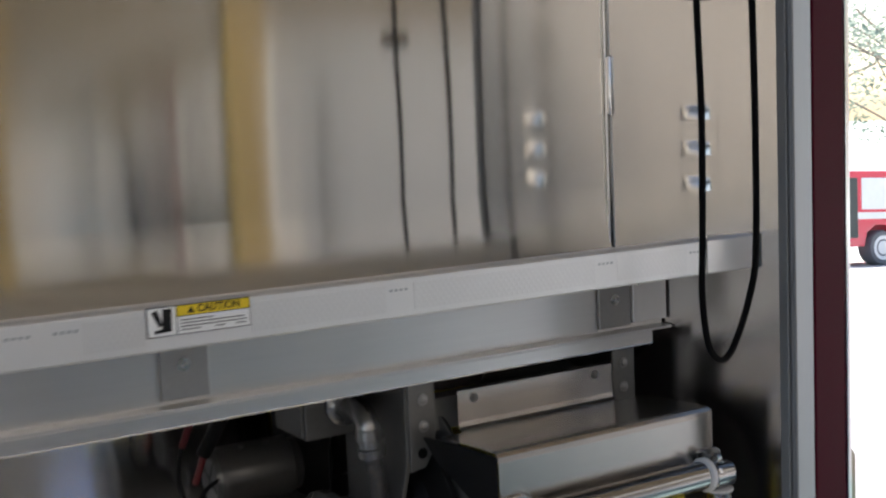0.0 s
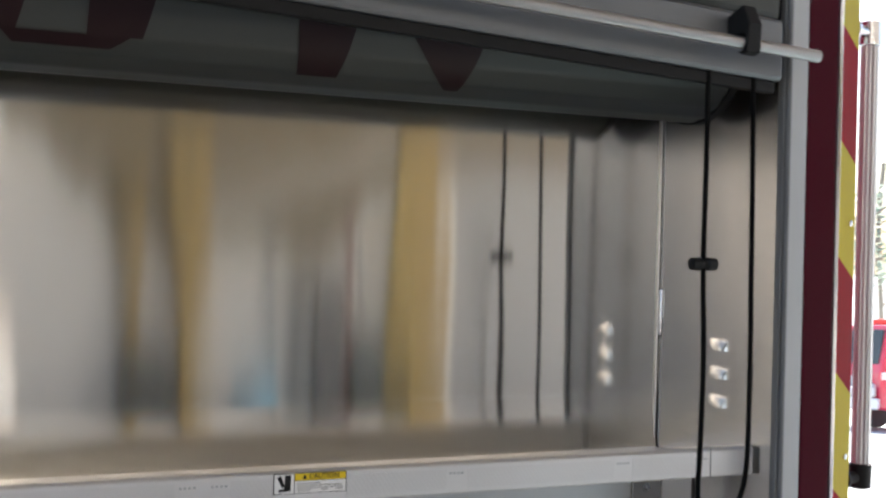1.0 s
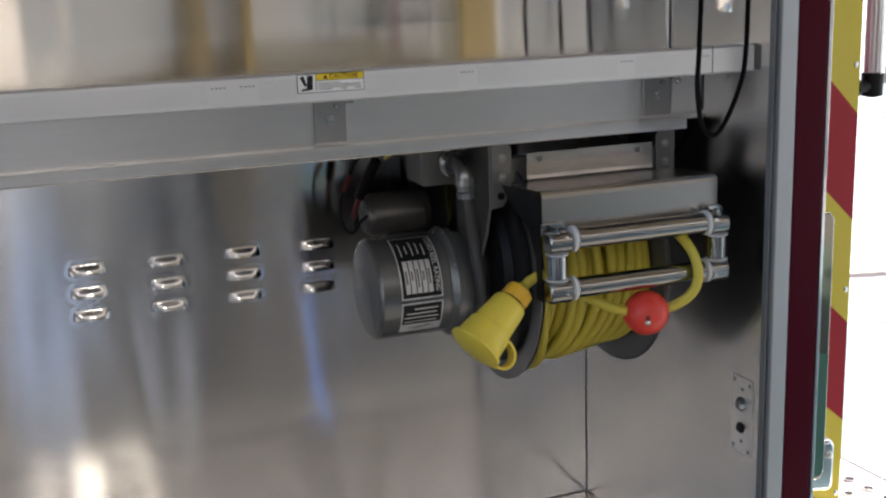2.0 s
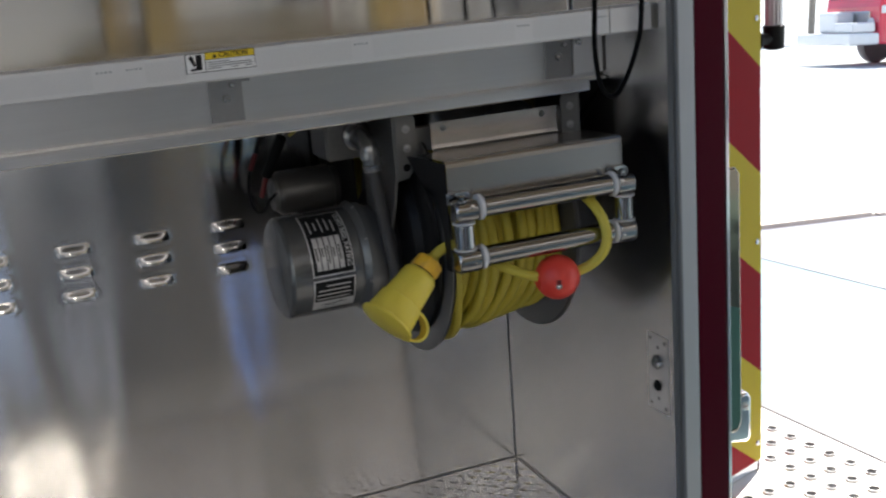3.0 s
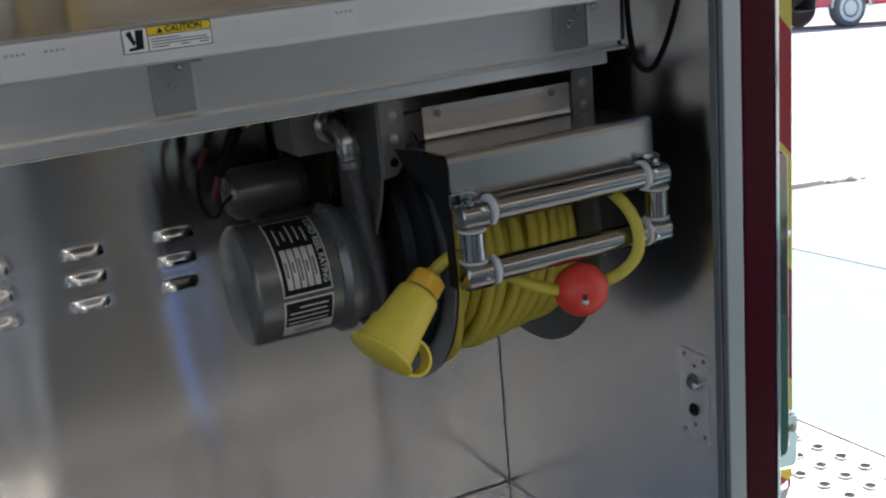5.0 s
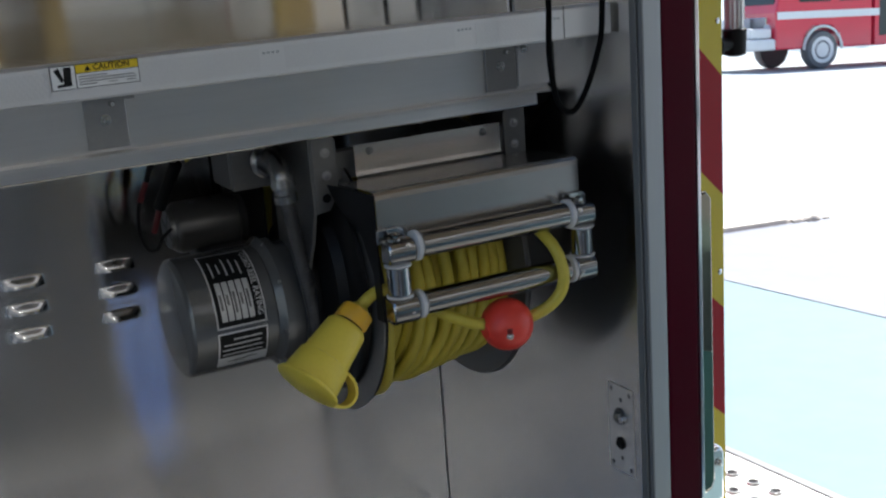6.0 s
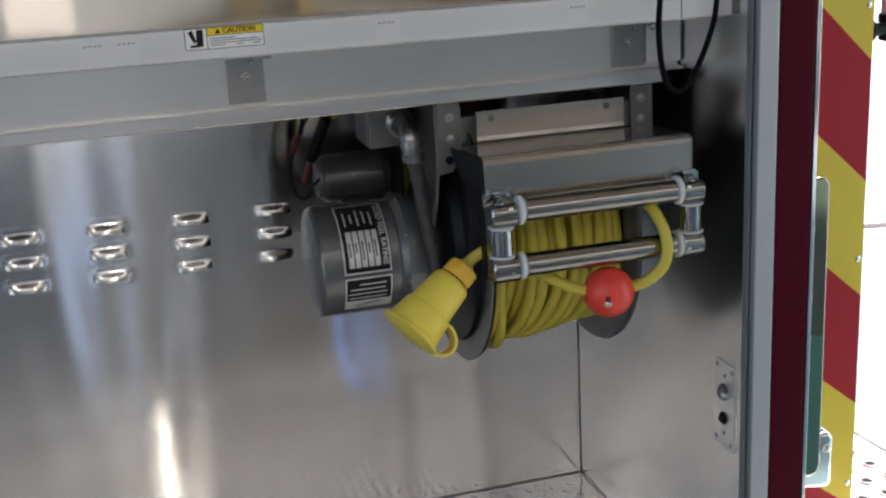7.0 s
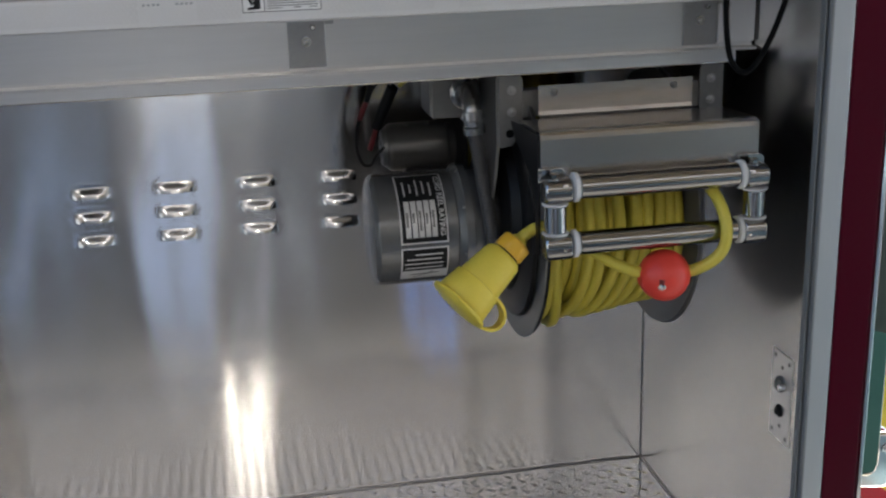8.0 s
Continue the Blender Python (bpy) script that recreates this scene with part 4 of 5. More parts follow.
    for z, r in ((1.1885, 0.0166), (1.1115, 0.0158)):
        rl = part("roller", turned([(0, r - 0.002), (0.002, r), (0.221, r), (0.223, r - 0.002)], (0.729, ry, z), (1, 0, 0), 32), ROLLER, reel, "polished horizontal roller")
        for x in (0.7215, 0.9525):
            part("washer", turned([(0, r + 0.001), (0.001, r + 0.0030), (0.006, r + 0.0030), (0.007, r + 0.001)], (x, ry, z), (1, 0, 0), 28), NYLON, rl, "white nylon washer")
    for x, s in ((0.6985, 1), (0.977, -1)):
        vr = part("upright_roller", turned([(0, 0.0135), (0.001, 0.0152), (0.036, 0.0152), (0.037, 0.0135)], (x, ry, 1.1295), (0, 0, 1), 28), ROLLER, reel, "polished upright roller")
        for z in (1.1265, 1.1665):
            part("washer", turned([(0, 0.0155), (0.0005, 0.0175), (0.0025, 0.0175), (0.003, 0.0155)], (x, ry, z), (0, 0, 1), 24), NYLON, vr, "white nylon washer")
        for z0, z1 in ((1.0925, 1.1262), (1.1698, 1.2005)):
            h, m = z1 - z0, (z0 + z1) / 2
            prof = [(ry + 0.013, z0), (ry - 0.007, z0), (ry - 0.0125, z0 + 0.12 * h), (ry - 0.0155, z0 + 0.32 * h), (ry - 0.0155, z0 + 0.68 * h), (ry - 0.0125, z0 + 0.88 * h), (ry - 0.006, z1), (ry + 0.013, z1)]
            bk = part("corner_block", prism(prof, "x", x - 0.0165, x + 0.0225 if s > 0 else x + 0.0165), ROLLER, reel, "satin metal corner block", smooth=True, bevel=0.0035)
            part("screw", turned([(0, 0.0035), (0.0012, 0.0032), (0.0020, 0)], (x + s * 0.010, ry - 0.0140, z0 + 0.80 * h if z0 > 1.15 else z0 + 0.45 * h), (0, -1, 0.3), 12), CHROME, bk, "small bright screw")
        part("bolt", bolt((x - 0.003, ry - 0.001, 1.2005), (0, 0, 1), 0.0060, 0.008), ROLLER, reel)
        part("lug", prism([(x - 0.019, 1.193), (x + 0.019, 1.193), (x + 0.019, 1.207), (x + 0.012, 1.212), (x - 0.019, 1.212)], "y", 1.0740, 1.0775), ROLLER, reel, smooth=False, bevel=0.001)

    # wound cable
    rnd = random.Random(7)
    rc = 0.0089
    k = 0
    layers = [(0.112, 11), (0.130, 11), (0.147, 10)]
    for rad, n in layers:
        for i in range(n):
            x = XL + 0.012 + (XR - XL - 0.030) * (i + 0.5) / n
            tilt = rnd.uniform(-0.010, 0.010)
            rr = rad + rnd.uniform(-0.002, 0.003)
            ph = rnd.uniform(0, 6.28)
            ring = [(x + tilt * math.sin(2 * math.pi * j / 40 + ph), AX_Y + rr * math.cos(2 * math.pi * j / 40), AX_Z + rr * math.sin(2 * math.pi * j / 40)) for j in range(40)]
            part("cable_turn", tube(ring, rc, 8, loop=True, raw=True), YCORD, reel)
    # loose outer turns, hanging and crossing
    for i, (x, sag, tilt, rr) in enumerate(((0.729, 0.020, 0.006, 0.160), (0.748, 0.028, -0.012, 0.160), (0.768, 0.012, 0.018, 0.162), (0.788, 0.008, 0.012, 0.163), (0.807, 0.014, 0.020, 0.162),
                                             (0.828, 0.010, 0.024, 0.162), (0.848, 0.007, 0.022, 0.161), (0.868, 0.003, 0.024, 0.160), (0.889, 0.0, 0.020, 0.159), (0.908, 0.0, 0.012, 0.158))):
        pts = []
        for j in range(48):
            a = 2 * math.pi * j / 48
            s = max(0.0, -math.sin(a)) ** 2
            fr = max(0.0, -math.cos(a))
            r2 = rr + sag * s
            pts.append((x + tilt * (fr - 0.6 * s) + 0.003 * math.sin(3 * a + i), AX_Y + r2 * math.cos(a), AX_Z + r2 * math.sin(a)))
        part("cable_turn", tube(pts, rc, 10, loop=True, raw=True), YCORD, reel, "loose outer turn of yellow cable")

    # lead with its stop ball
    ball = (0.8515, 1.060, 1.0555)
    lead = part("cable_lead", tube([(0.90, 1.19, 1.14), (0.917, 1.13, 1.170), (0.922, 1.09, 1.170), (0.9265, 1.052, 1.149), (0.9290, 1.036, 1.120), (0.924, 1.035, 1.093), (0.908, 1.042, 1.073), (0.885, 1.054, 1.060), ball,
                                      (0.815, 1.065, 1.062), (0.795, 1.072, 1.069), (0.775, 1.086, 1.079), (0.757, 1.104, 1.090), (0.735, 1.110, 1.106), (0.712, 1.107, 1.120), (0.692, 1.105, 1.125), (0.674, 1.104, 1.119), (0.660, 1.103, 1.109)], 0.0080, 14, per=10), YCORD, reel, "yellow cable lead")
    r = 0.0354
    half = []
    for i in range(25):
        a = -math.pi / 2 + math.pi * i / 24
        half.append((r * math.sin(a), max(0.0101, r * math.cos(a))))
    bl = part("stop_ball", turned(half, ball, (1, 0.05, 0.05), 40), REDBALL, reel, "red rubber stop ball on the cable")
    n = Vector((-0.40, -0.87, -0.16)).normalized()
    n2 = (n + Vector((0, 0, 0.17))).normalized()
    part("screw_pocket", tube([Vector(ball) + v * (r - 0.0036) for v in ((n * 0.4 + n2 * 0.6).normalized(), n2, (n2 + Vector((0, 0, 0.14))).normalized())], 0.0050, 12), POCKET, bl, "dark red screw pocket")
    part("screw", bolt(Vector(ball) + n * (r - 0.0012), n, 0.0034, 0.0035), ZINC, bl)

    # watertight connector
    A, B = Vector((0.6580, 1.1025, 1.1065)), Vector((0.5590, 1.071, 1.0280))
    d = (B - A).normalized()
    plug = part("connector", turned([(0.026, 0.0240), (0.030, 0.0272), (0.034, 0.0280), (0.077, 0.0322), (0.079, 0.0316), (0.0805, 0.0350), (0.091, 0.0362), (0.1125, 0.0386), (0.1145, 0.0376)], A, d, 48), YPLUG, reel, "yellow rubber watertight connector")
    bm = bmesh.new()
    prof = []
    for k in range(48):
        prof.append(1.0 + (0.045 if k % 6 in (0, 1) else 0.0))
    q = d.to_track_quat("Z", "Y").to_matrix()
    rings = []
    for s, rr in ((0.0, 0.0182), (0.002, 0.0210), (0.020, 0.0220), (0.023, 0.0200)):
        rings.append([bm.verts.new(A + q @ Vector((rr * prof[k] * math.cos(2 * math.pi * k / 48), rr * prof[k] * math.sin(2 * math.pi * k / 48), s))) for k in range(48)])
    for P, Q in zip(rings, rings[1:]):
        for k in range(48):
            bm.faces.new((P[k], P[(k + 1) % 48], Q[(k + 1) % 48], Q[k]))
    bm.faces.new(rings[0])
    bm.faces.new(rings[-1])
    part("gland_nut", bm, YNUT, plug, "amber ribbed gland nut")
    part("gland_ring", turned([(0.0225, 0.0202), (0.027, 0.0202)], A, d, 32), RUBBER, plug, "black seal ring")
    part("strain_relief", turned([(-0.006, 0.0105), (0.0, 0.0125)], A, d, 20), YCORD, plug)
    cap = part("cap", turned([(0.1140, 0.0386), (0.1155, 0.0432), (0.1185, 0.0440), (0.1200, 0.0428), (0.1205, 0.0385), (0.1215, 0.0372), (0.1222, 0.0)], A, d, 48), YPLUG, plug, "yellow rubber closure cap")
    # strap loop of the cap
    u = Vector((0.85, 0.02, -0.45))
    u = (u - d * u.dot(d)).normalized()
    w = d.cross(u)
    bm = bmesh.new()
    mid = []
    for i in range(15):
        a = -0.15 + (math.pi + 0.3) * i / 14
        mid.append(A + d * (0.0975 + 0.0215 * math.cos(a)) + u * (0.035 + 0.027 * math.sin(a)))
    rows = []
    for i, p in enumerate(mid):
        t = (mid[min(i + 1, 14)] - mid[max(i - 1, 0)]).normalized()
        nn = t.cross(w).normalized()
        rows.append([bm.verts.new(p + a * w * 0.0100 + b * nn * 0.0019) for a, b in ((-1, -1), (1, -1), (1, 1), (-1, 1))])
    for P, Q in zip(rows, rows[1:]):
        for k in range(4):
            bm.faces.new((P[k], P[(k + 1) % 4], Q[(k + 1) % 4], Q[k]))
    bm.faces.new(rows[0])
    bm.faces.new(rows[-1])
    part("cap_strap", bm, YPLUG, plug, "yellow strap loop of the cap")

    # added black plate: blocks the yellow cable's mirror image and darkens the gap
    part("dark_screen", box(0.654, 0.658, 1.42, 1.60, 0.99, 1.312), BLACK, reel, "black plate added behind the motor to hide a reflection", smooth=False, bevel=0.001)
    for k in range(3):
        part("wire", tube([(0.60, 1.47 + 0.02 * k, 1.306), (0.565 - 0.006 * k, 1.49 + 0.015 * k, 1.300 - 0.004 * k), (0.540 - 0.008 * k, 1.51, 1.284 - 0.006 * k), (0.524 - 0.004 * k, 1.525, 1.262 - 0.008 * k), (0.514, 1.531, 1.234)], 0.0042, 8), RUBBER, reel, "black taped lead")
    # motor leads
    part("wire", tube([(0.60, 1.45, 1.305), (0.575, 1.46, 1.296), (0.555, 1.48, 1.28), (0.545, 1.50, 1.255), (0.535, 1.515, 1.225), (0.527, 1.525, 1.20)], 0.0048, 8), RUBBER, reel, "black motor lead")
    part("wire", tube([(0.60, 1.50, 1.305), (0.555, 1.52, 1.285), (0.525, 1.53, 1.255), (0.508, 1.532, 1.222), (0.496, 1.532, 1.19), (0.494, 1.532, 1.155), (0.502, 1.530, 1.13), (0.515, 1.525, 1.128), (0.524, 1.52, 1.145), (0.536, 1.50, 1.162)], 0.0028, 8), RUBBER, reel, "thin dark lead in a loop")
    part("wire", tube([(0.605, 1.43, 1.292), (0.588, 1.435, 1.288), (0.571, 1.445, 1.280), (0.558, 1.46, 1.268)], 0.0030, 8), YWIRE, reel, "yellow earth wire")
    for a, b in (((0.513, 1.532, 1.232), (0.500, 1.532, 1.203)), ((0.527, 1.528, 1.188), (0.515, 1.532, 1.152))):
        part("connector_sleeve", rod(a, b, 0.0048, 12), REDWIRE, reel, "red crimp sleeve")
    part("connector_sleeve", rod((0.552, 1.49, 1.262), (0.527, 1.528, 1.190), 0.0095, 12), RUBBER, reel, "black taped joint")
    part("wire_bundle", tube([(0.50, 1.56, 1.315), (0.53, 1.54, 1.305), (0.57, 1.50, 1.302), (0.63, 1.46, 1.305)], 0.013, 10), RUBBER, reel, "black taped wiring")
    part("wire", tube([(0.66, 1.235, 1.322), (0.76, 1.23, 1.324), (0.86, 1.23, 1.325), (0.94, 1.235, 1.324), (0.995, 1.25, 1.318), (1.010, 1.28, 1.295), (1.015, 1.34, 1.24)], 0.0045, 8), RUBBER, reel, "black supply cable")


build_reel()


# ---- latch plate on the side wall ----
def build_latch():
    x = X1
    lp = empty("latch_plate", (x, 1.06, 0.785))
    tagged(lp, "small riveted aluminium plate with two bolts on the side wall", "plate")
    part("plate", box(x - 0.0012, x, 1.036, 1.094, 0.784, 0.918), BEAM, lp, smooth=False)
    part("bolt", bolt((x - 0.0012, 1.066, 0.871), (-1, 0, 0), 0.0085, 0.008), DULL, lp)
    part("bolt", bolt((x - 0.0012, 1.066, 0.829), (-1, 0, 0), 0.0065, 0.006), RUBBER, lp)
    part("pin", rod((x - 0.002, 1.052, 0.872), (x - 0.012, 1.052, 0.872), 0.0055, 14), ZINC, lp)
    for y in (1.044, 1.086):
        for z in (0.793, 0.909):
            part("rivet", bolt((x - 0.0012, y, z), (-1, 0, 0), 0.0024, 0.0014), DULL, lp)
    for z in (0.806, 0.897):
        part("rivet", bolt((x - 0.0012, 1.064, z), (-1, 0, 0), 0.0022, 0.0014), DULL, lp)


build_latch()


# ---- rolled-up shutter with its pull cord ----
def build_shutter():
    rs = empty("roller_shutter", (0.37, 1.15, 1.92))
    tagged(rs, "rolled-up grey slatted shutter with maroon lettering", "shutter")
    cy, cz, cr = 1.155, 2.055, 0.115
    bm = bmesh.new()
    n = 22
    xs = (X0 + 0.02, 0.985)
    rings = []
    for x in xs:
        row = []
        for k in range(n * 3):
            a = 2 * math.pi * k / (n * 3)
            r = cr - (0.0022 if k % 3 == 0 else 0.0)
            row.append(bm.verts.new((x, cy + r * math.cos(a), cz + r * math.sin(a))))
        rings.append(row)
    m = n * 3
    for k in range(m):
        bm.faces.new((rings[0][k], rings[1][k], rings[1][(k + 1) % m], rings[0][(k + 1) % m]))
    bm.faces.new(rings[0])
    bm.faces.new(rings[1])
    drum = part("drum", bm, SHUTTER, rs, "rolled grey shutter curtain", smooth=True)

    def wrap(u, v, h):
        a = math.pi + v / cr
        return Vector((u, cy + (cr + h) * math.cos(a), cz + (cr + h) * math.sin(a)))
    for x0, x1, v0, v1, k in ((-0.065, 0.02, 0.03, 0.085, 0.25), (0.085, 0.16, 0.03, 0.085, 0.0), (-0.01, 0.135, 0.085, 0.104, 0.1), (0.33, 0.408, 0.03, 0.120, 0.18), (0.47, 0.587, 0.03, 0.128, 0.68)):
        bm = bmesh.new()
        rows = []
        for i in range(9):
            t = i / 8
            rows.append([bm.verts.new(wrap(x, v0 + (v1 - v0) * t, 0.0012)) for x in (x0 + (x1 - x0) * k * t, x1 - (x1 - x0) * 0.15 * t)])
        for P, Q in zip(rows, rows[1:]):
            bm.faces.new((P[0], P[1], Q[1], Q[0]))
        part("lettering", bm, LETTER, drum, "maroon painted letter stroke")
    part("drum_end", turned([(0, 0.118), (0.012, 0.118), (0.018, 0.09), (0.03, 0.05)], (0.985, cy, cz), (1, 0, 0), 40), RUBBER, rs, "black drum end")
    def askew(bm):
        """The curtain hangs slightly crooked: its far end stands higher."""
        for v in bm.verts:
            v.co.z += 0.056 * (1.03 - v.co.x)
        return bm
    # hanging slats
    for i in range(6):
        z = 2.075 + 0.034 * i
        part("slat", askew(prism([(1.003, z), (1.000, z + 0.008), (1.000, z + 0.026), (1.003, z + 0.033), (1.012, z + 0.033), (1.012, z)], "x", X0, 1.018)), SHUTTER, rs, smooth=False, bevel=0.001)
    part("bottom_bar", askew(prism([(0.993, 1.985), (0.988, 1.990), (0.988, 2.066), (0.993, 2.072), (1.016, 2.072), (1.016, 1.985)], "x", X0, 1.016)), SLATM, rs, "grey shutter bottom bar", smooth=False, bevel=0.0015)
    part("lip_seal", askew(box(X0, 1.012, 0.998, 1.010, 1.968, 1.985)), RUBBER, rs, smooth=False, bevel=0.002)
    part("lift_bar", askew(rod((X0 - 0.04, 0.955, 2.020), (1.052, 0.955, 2.020), 0.0085, 24)), RODM, rs, "pale aluminium lift bar")
    for x in (-0.18, 0.932):
        part("bar_hook", askew(prism([(0.988, 2.060), (0.955, 2.072), (0.940, 2.045), (0.942, 2.008), (0.955, 2.004), (0.966, 2.010), (0.955, 2.0095), (0.947, 2.02), (0.950, 2.032), (0.965, 2.032), (0.988, 2.035)], "x", x - 0.011, x + 0.011)), RUBBER, rs, "black bar hook", smooth=False, bevel=0.002)
    cord = part("pull_cord", tube([(0.900, 0.999, 2.0), (0.900, 0.999, 1.87), (0.899, 0.999, 1.727), (0.903, 0.999, 1.60), (0.901, 0.999, 1.47), (0.899, 0.999, 1.41), (0.907, 0.999, 1.355), (0.926, 0.999, 1.336), (0.946, 0.999, 1.352), (0.969, 0.999, 1.40), (0.980, 0.999, 1.45), (0.982, 0.999, 1.58), (0.980, 0.999, 1.72), (0.978, 0.999, 1.87), (0.975, 0.999, 2.0)], 0.0038, 10, per=10), CORDM, rs, "black pull cord hanging in a loop")
    part("cord_clamp", turned([(-0.021, 0.004), (-0.0195, 0.0085), (-0.006, 0.0095), (-0.003, 0.0065), (0.003, 0.0065), (0.006, 0.0095), (0.0195, 0.0085), (0.021, 0.004)], (0.899, 0.999, 1.727), (1, 0, 0), 16), RUBBER, cord, "black cord clamp")


build_shutter()


# ---- yard behind the camera: station front that the metal mirrors ----
def station():
    """The bay: a long inner wall with two openings to the yard, posts, an unseen timber roof that shades it, a sealed
    floor.
    """
    wy = -6.5
    thing("floor_bay", box(-12, 1.9, wy, 0.93, 0.0, 0.006), FLOORC, "sealed grey bay floor with a soft shine", "floor", kind="structure", smooth=False)
    openings = [(-0.50, 0.06, 0.0, 3.2), (0.42, 0.49, 0.0, 1.25), (1.33, 1.45, 0.0, 2.4)]
    top = 3.8
    xs = [-12.0] + [v for o in openings for v in o[:2]] + [4.12]
    for a, b in zip(xs[0::2], xs[1::2]):
        thing("wall_bay", box(a, b, wy - 0.25, wy, 0, top), STONEW if b > 0 else GREYWALL, "beige painted bay wall" if b > 0 else "grey-beige painted bay wall", "wall", kind="structure", smooth=False)
    thing("wall_bay", box(4.12, 9.0, wy - 0.25, wy, 0, top), GREYWALL, "grey-beige painted bay wall", "wall", kind="structure", smooth=False)
    for a, b, z0, z1 in openings:
        thing("wall_bay", box(a, b, wy - 0.25, wy, z1, top), STONEW, "beige painted bay wall over an opening", "wall", kind="structure", smooth=False)
        if z0:
            thing("wall_bay", box(a, b, wy - 0.25, wy, 0, z0), STONEW, "beige painted bay wall under an opening", "wall", kind="structure", smooth=False)
    for x in (-3.6, 2.4, 6.6):
        thing("wall_pier", box(x, x + 0.3, wy - 0.24, wy - 0.02, top, 6.0), STONEW, "short beige pier that carries the roof", "pier", kind="structure", smooth=False)
    # mirrored light on the shiny floor, put in as coloured strips
    thing("floor_streak", prism([(0.895, -0.15), (0.935, -0.15), (1.285, -1.95), (1.235, -1.95)], "z", 0.006, 0.010), BLUESTREAK, "bluish streak of light put in as a strip on the bay floor", "floor line", kind="structure", smooth=False)
    thing("floor_streak", prism([(0.30, -0.45), (0.36, -0.45), (0.58, -2.0), (0.50, -2.0)], "z", 0.006, 0.010), WHITE, "cream streak of light put in as a white strip on the bay floor", "floor line", kind="structure", smooth=False)
    thing("floor_streak", prism([(-0.60, -0.9), (-0.52, -0.9), (-0.72, -5.0), (-0.86, -5.0)], "z", 0.006, 0.010), PALESTREAK, "narrow pale streak of light put in as a strip on the bay floor", "floor line", kind="structure", smooth=False)
    thing("floor_streak", prism([(-0.10, -0.60), (0.08, -0.60), (0.14, -5.2), (-0.20, -5.2)], "z", 0.006, 0.010), PALESTREAK, "broad pale streak of light put in as a strip on the bay floor", "floor line", kind="structure", smooth=False)
    # added reflector wall: fills the mirrored band with warm light instead of blue sky
    thing("wall_backdrop", box(-24.0, 20.0, -14.5, -14.0, -0.5, 10.0), TAUPE, "plain taupe wall added beyond the bay for neutral reflections", "wall", kind="structure", smooth=False)
    # out-of-view roof piece that keeps the sun off the bay wall
    thing("shade_roof", box(7.602, 11.0, wy - 0.3, -2.0, 6.0, 6.2), BROWN, "unseen brown roof piece that shades the bay wall", "ceiling", kind="structure", smooth=False)
    # unseen roof shades the bay; one added narrow gap drops sun on the floor
    def seam_x(y):
        return 4.93 + 0.25 * (1.63 - y)
    for poly in ([(-2.3, wy - 0.3), (seam_x(wy - 0.3), wy - 0.3), (seam_x(2.3), 2.3), (-2.3, 2.3)],
                 [(seam_x(wy - 0.3) + 0.065, wy - 0.3), (7.6, wy - 0.3), (7.6, 2.3), (seam_x(2.3) + 0.065, 2.3)],
                 [(seam_x(2.3), 2.3), (seam_x(1.63), 1.63), (seam_x(1.63) + 0.065, 1.63), (seam_x(2.3) + 0.065, 2.3)],
                 [(seam_x(0.0), 0.0), (seam_x(wy - 0.3), wy - 0.3), (seam_x(wy - 0.3) + 0.065, wy - 0.3), (seam_x(0.0) + 0.065, 0.0)]):
        thing("shade_roof", prism(poly, "z", 6.0, 6.03), BROWN, "unseen brown roof boards that shade the bay", "ceiling", kind="structure", smooth=False)
    thing("trim_bay", box(0.62, 5.6, wy, wy + 0.02, 0.0, 0.12), DARKDOOR, "dark skirting of the bay wall", "trim", kind="structure", smooth=False)
    for x, w, h, m, lab in ((3.60, 0.33, 2.72, YELLOWP, "yellow painted steel post"), (1.70, 0.17, 2.6, YELLOWP, "narrow yellow painted steel post"), (1.31, 0.09, 2.2, YELLOWP, "narrow yellow painted steel post")):
        tagged(part("post", box(x, x + w, wy + 0.002, wy + 0.16, 0.006, h), m, None, smooth=False, bevel=0.01), lab, "post")
    tagged(part("cabinet", box(2.80, 2.96, wy + 0.002, wy + 0.25, 0.006, 1.45), DARKDOOR, None, smooth=False, bevel=0.01), "dark upright locker against the bay wall", "cabinet")
    tagged(part("cabinet", box(3.16, 3.48, wy + 0.002, wy + 0.2, 0.006, 1.0), SHUTTER, None, smooth=False, bevel=0.01), "grey box against the bay wall", "cabinet")
    thing("wall_cladding", prism([(0.40, 2.66), (0.75, 2.40), (1.25, 1.78), (1.9, 1.70), (2.55, 1.74), (2.8, 1.56), (2.95, 1.76), (3.5, 2.25), (4.1, 2.42), (4.9, 2.50), (9.0, 2.25), (9.0, 3.79), (0.40, 3.79)], "y", wy + 0.002, wy + 0.05), BROWN, "brown timber cladding on the upper bay wall", "wall", kind="structure", smooth=False)
    # brighter yellow strip along the left edge of the wide post
    tagged(part("post_edge", box(3.565, 3.598, wy + 0.002, wy + 0.17, 0.006, 2.5), POSTEDGE, None, smooth=False, bevel=0.006), "brighter yellow left edge of the post", "guard strip")
    tagged(part("cable_tray", prism([(1.86, 1.86), (3.66, 2.63), (3.66, 2.73), (1.86, 1.96)], "y", wy + 0.052, wy + 0.09), STONEW, None, smooth=False), "pale sloping cable tray on the bay wall", "cable tray")
    for x, w, m in ((3.09, 0.05, REDWIRE), (2.48, 0.03, DARKDOOR), (3.28, 0.03, DARKDOOR), (4.45, 0.04, DARKDOOR)):
        tagged(part("pipe", rod((x, wy + 0.08, 0.006), (x, wy + 0.08, 2.0), w / 2, 12), m), "thin upright pipe fixed to the bay wall", "pipe")
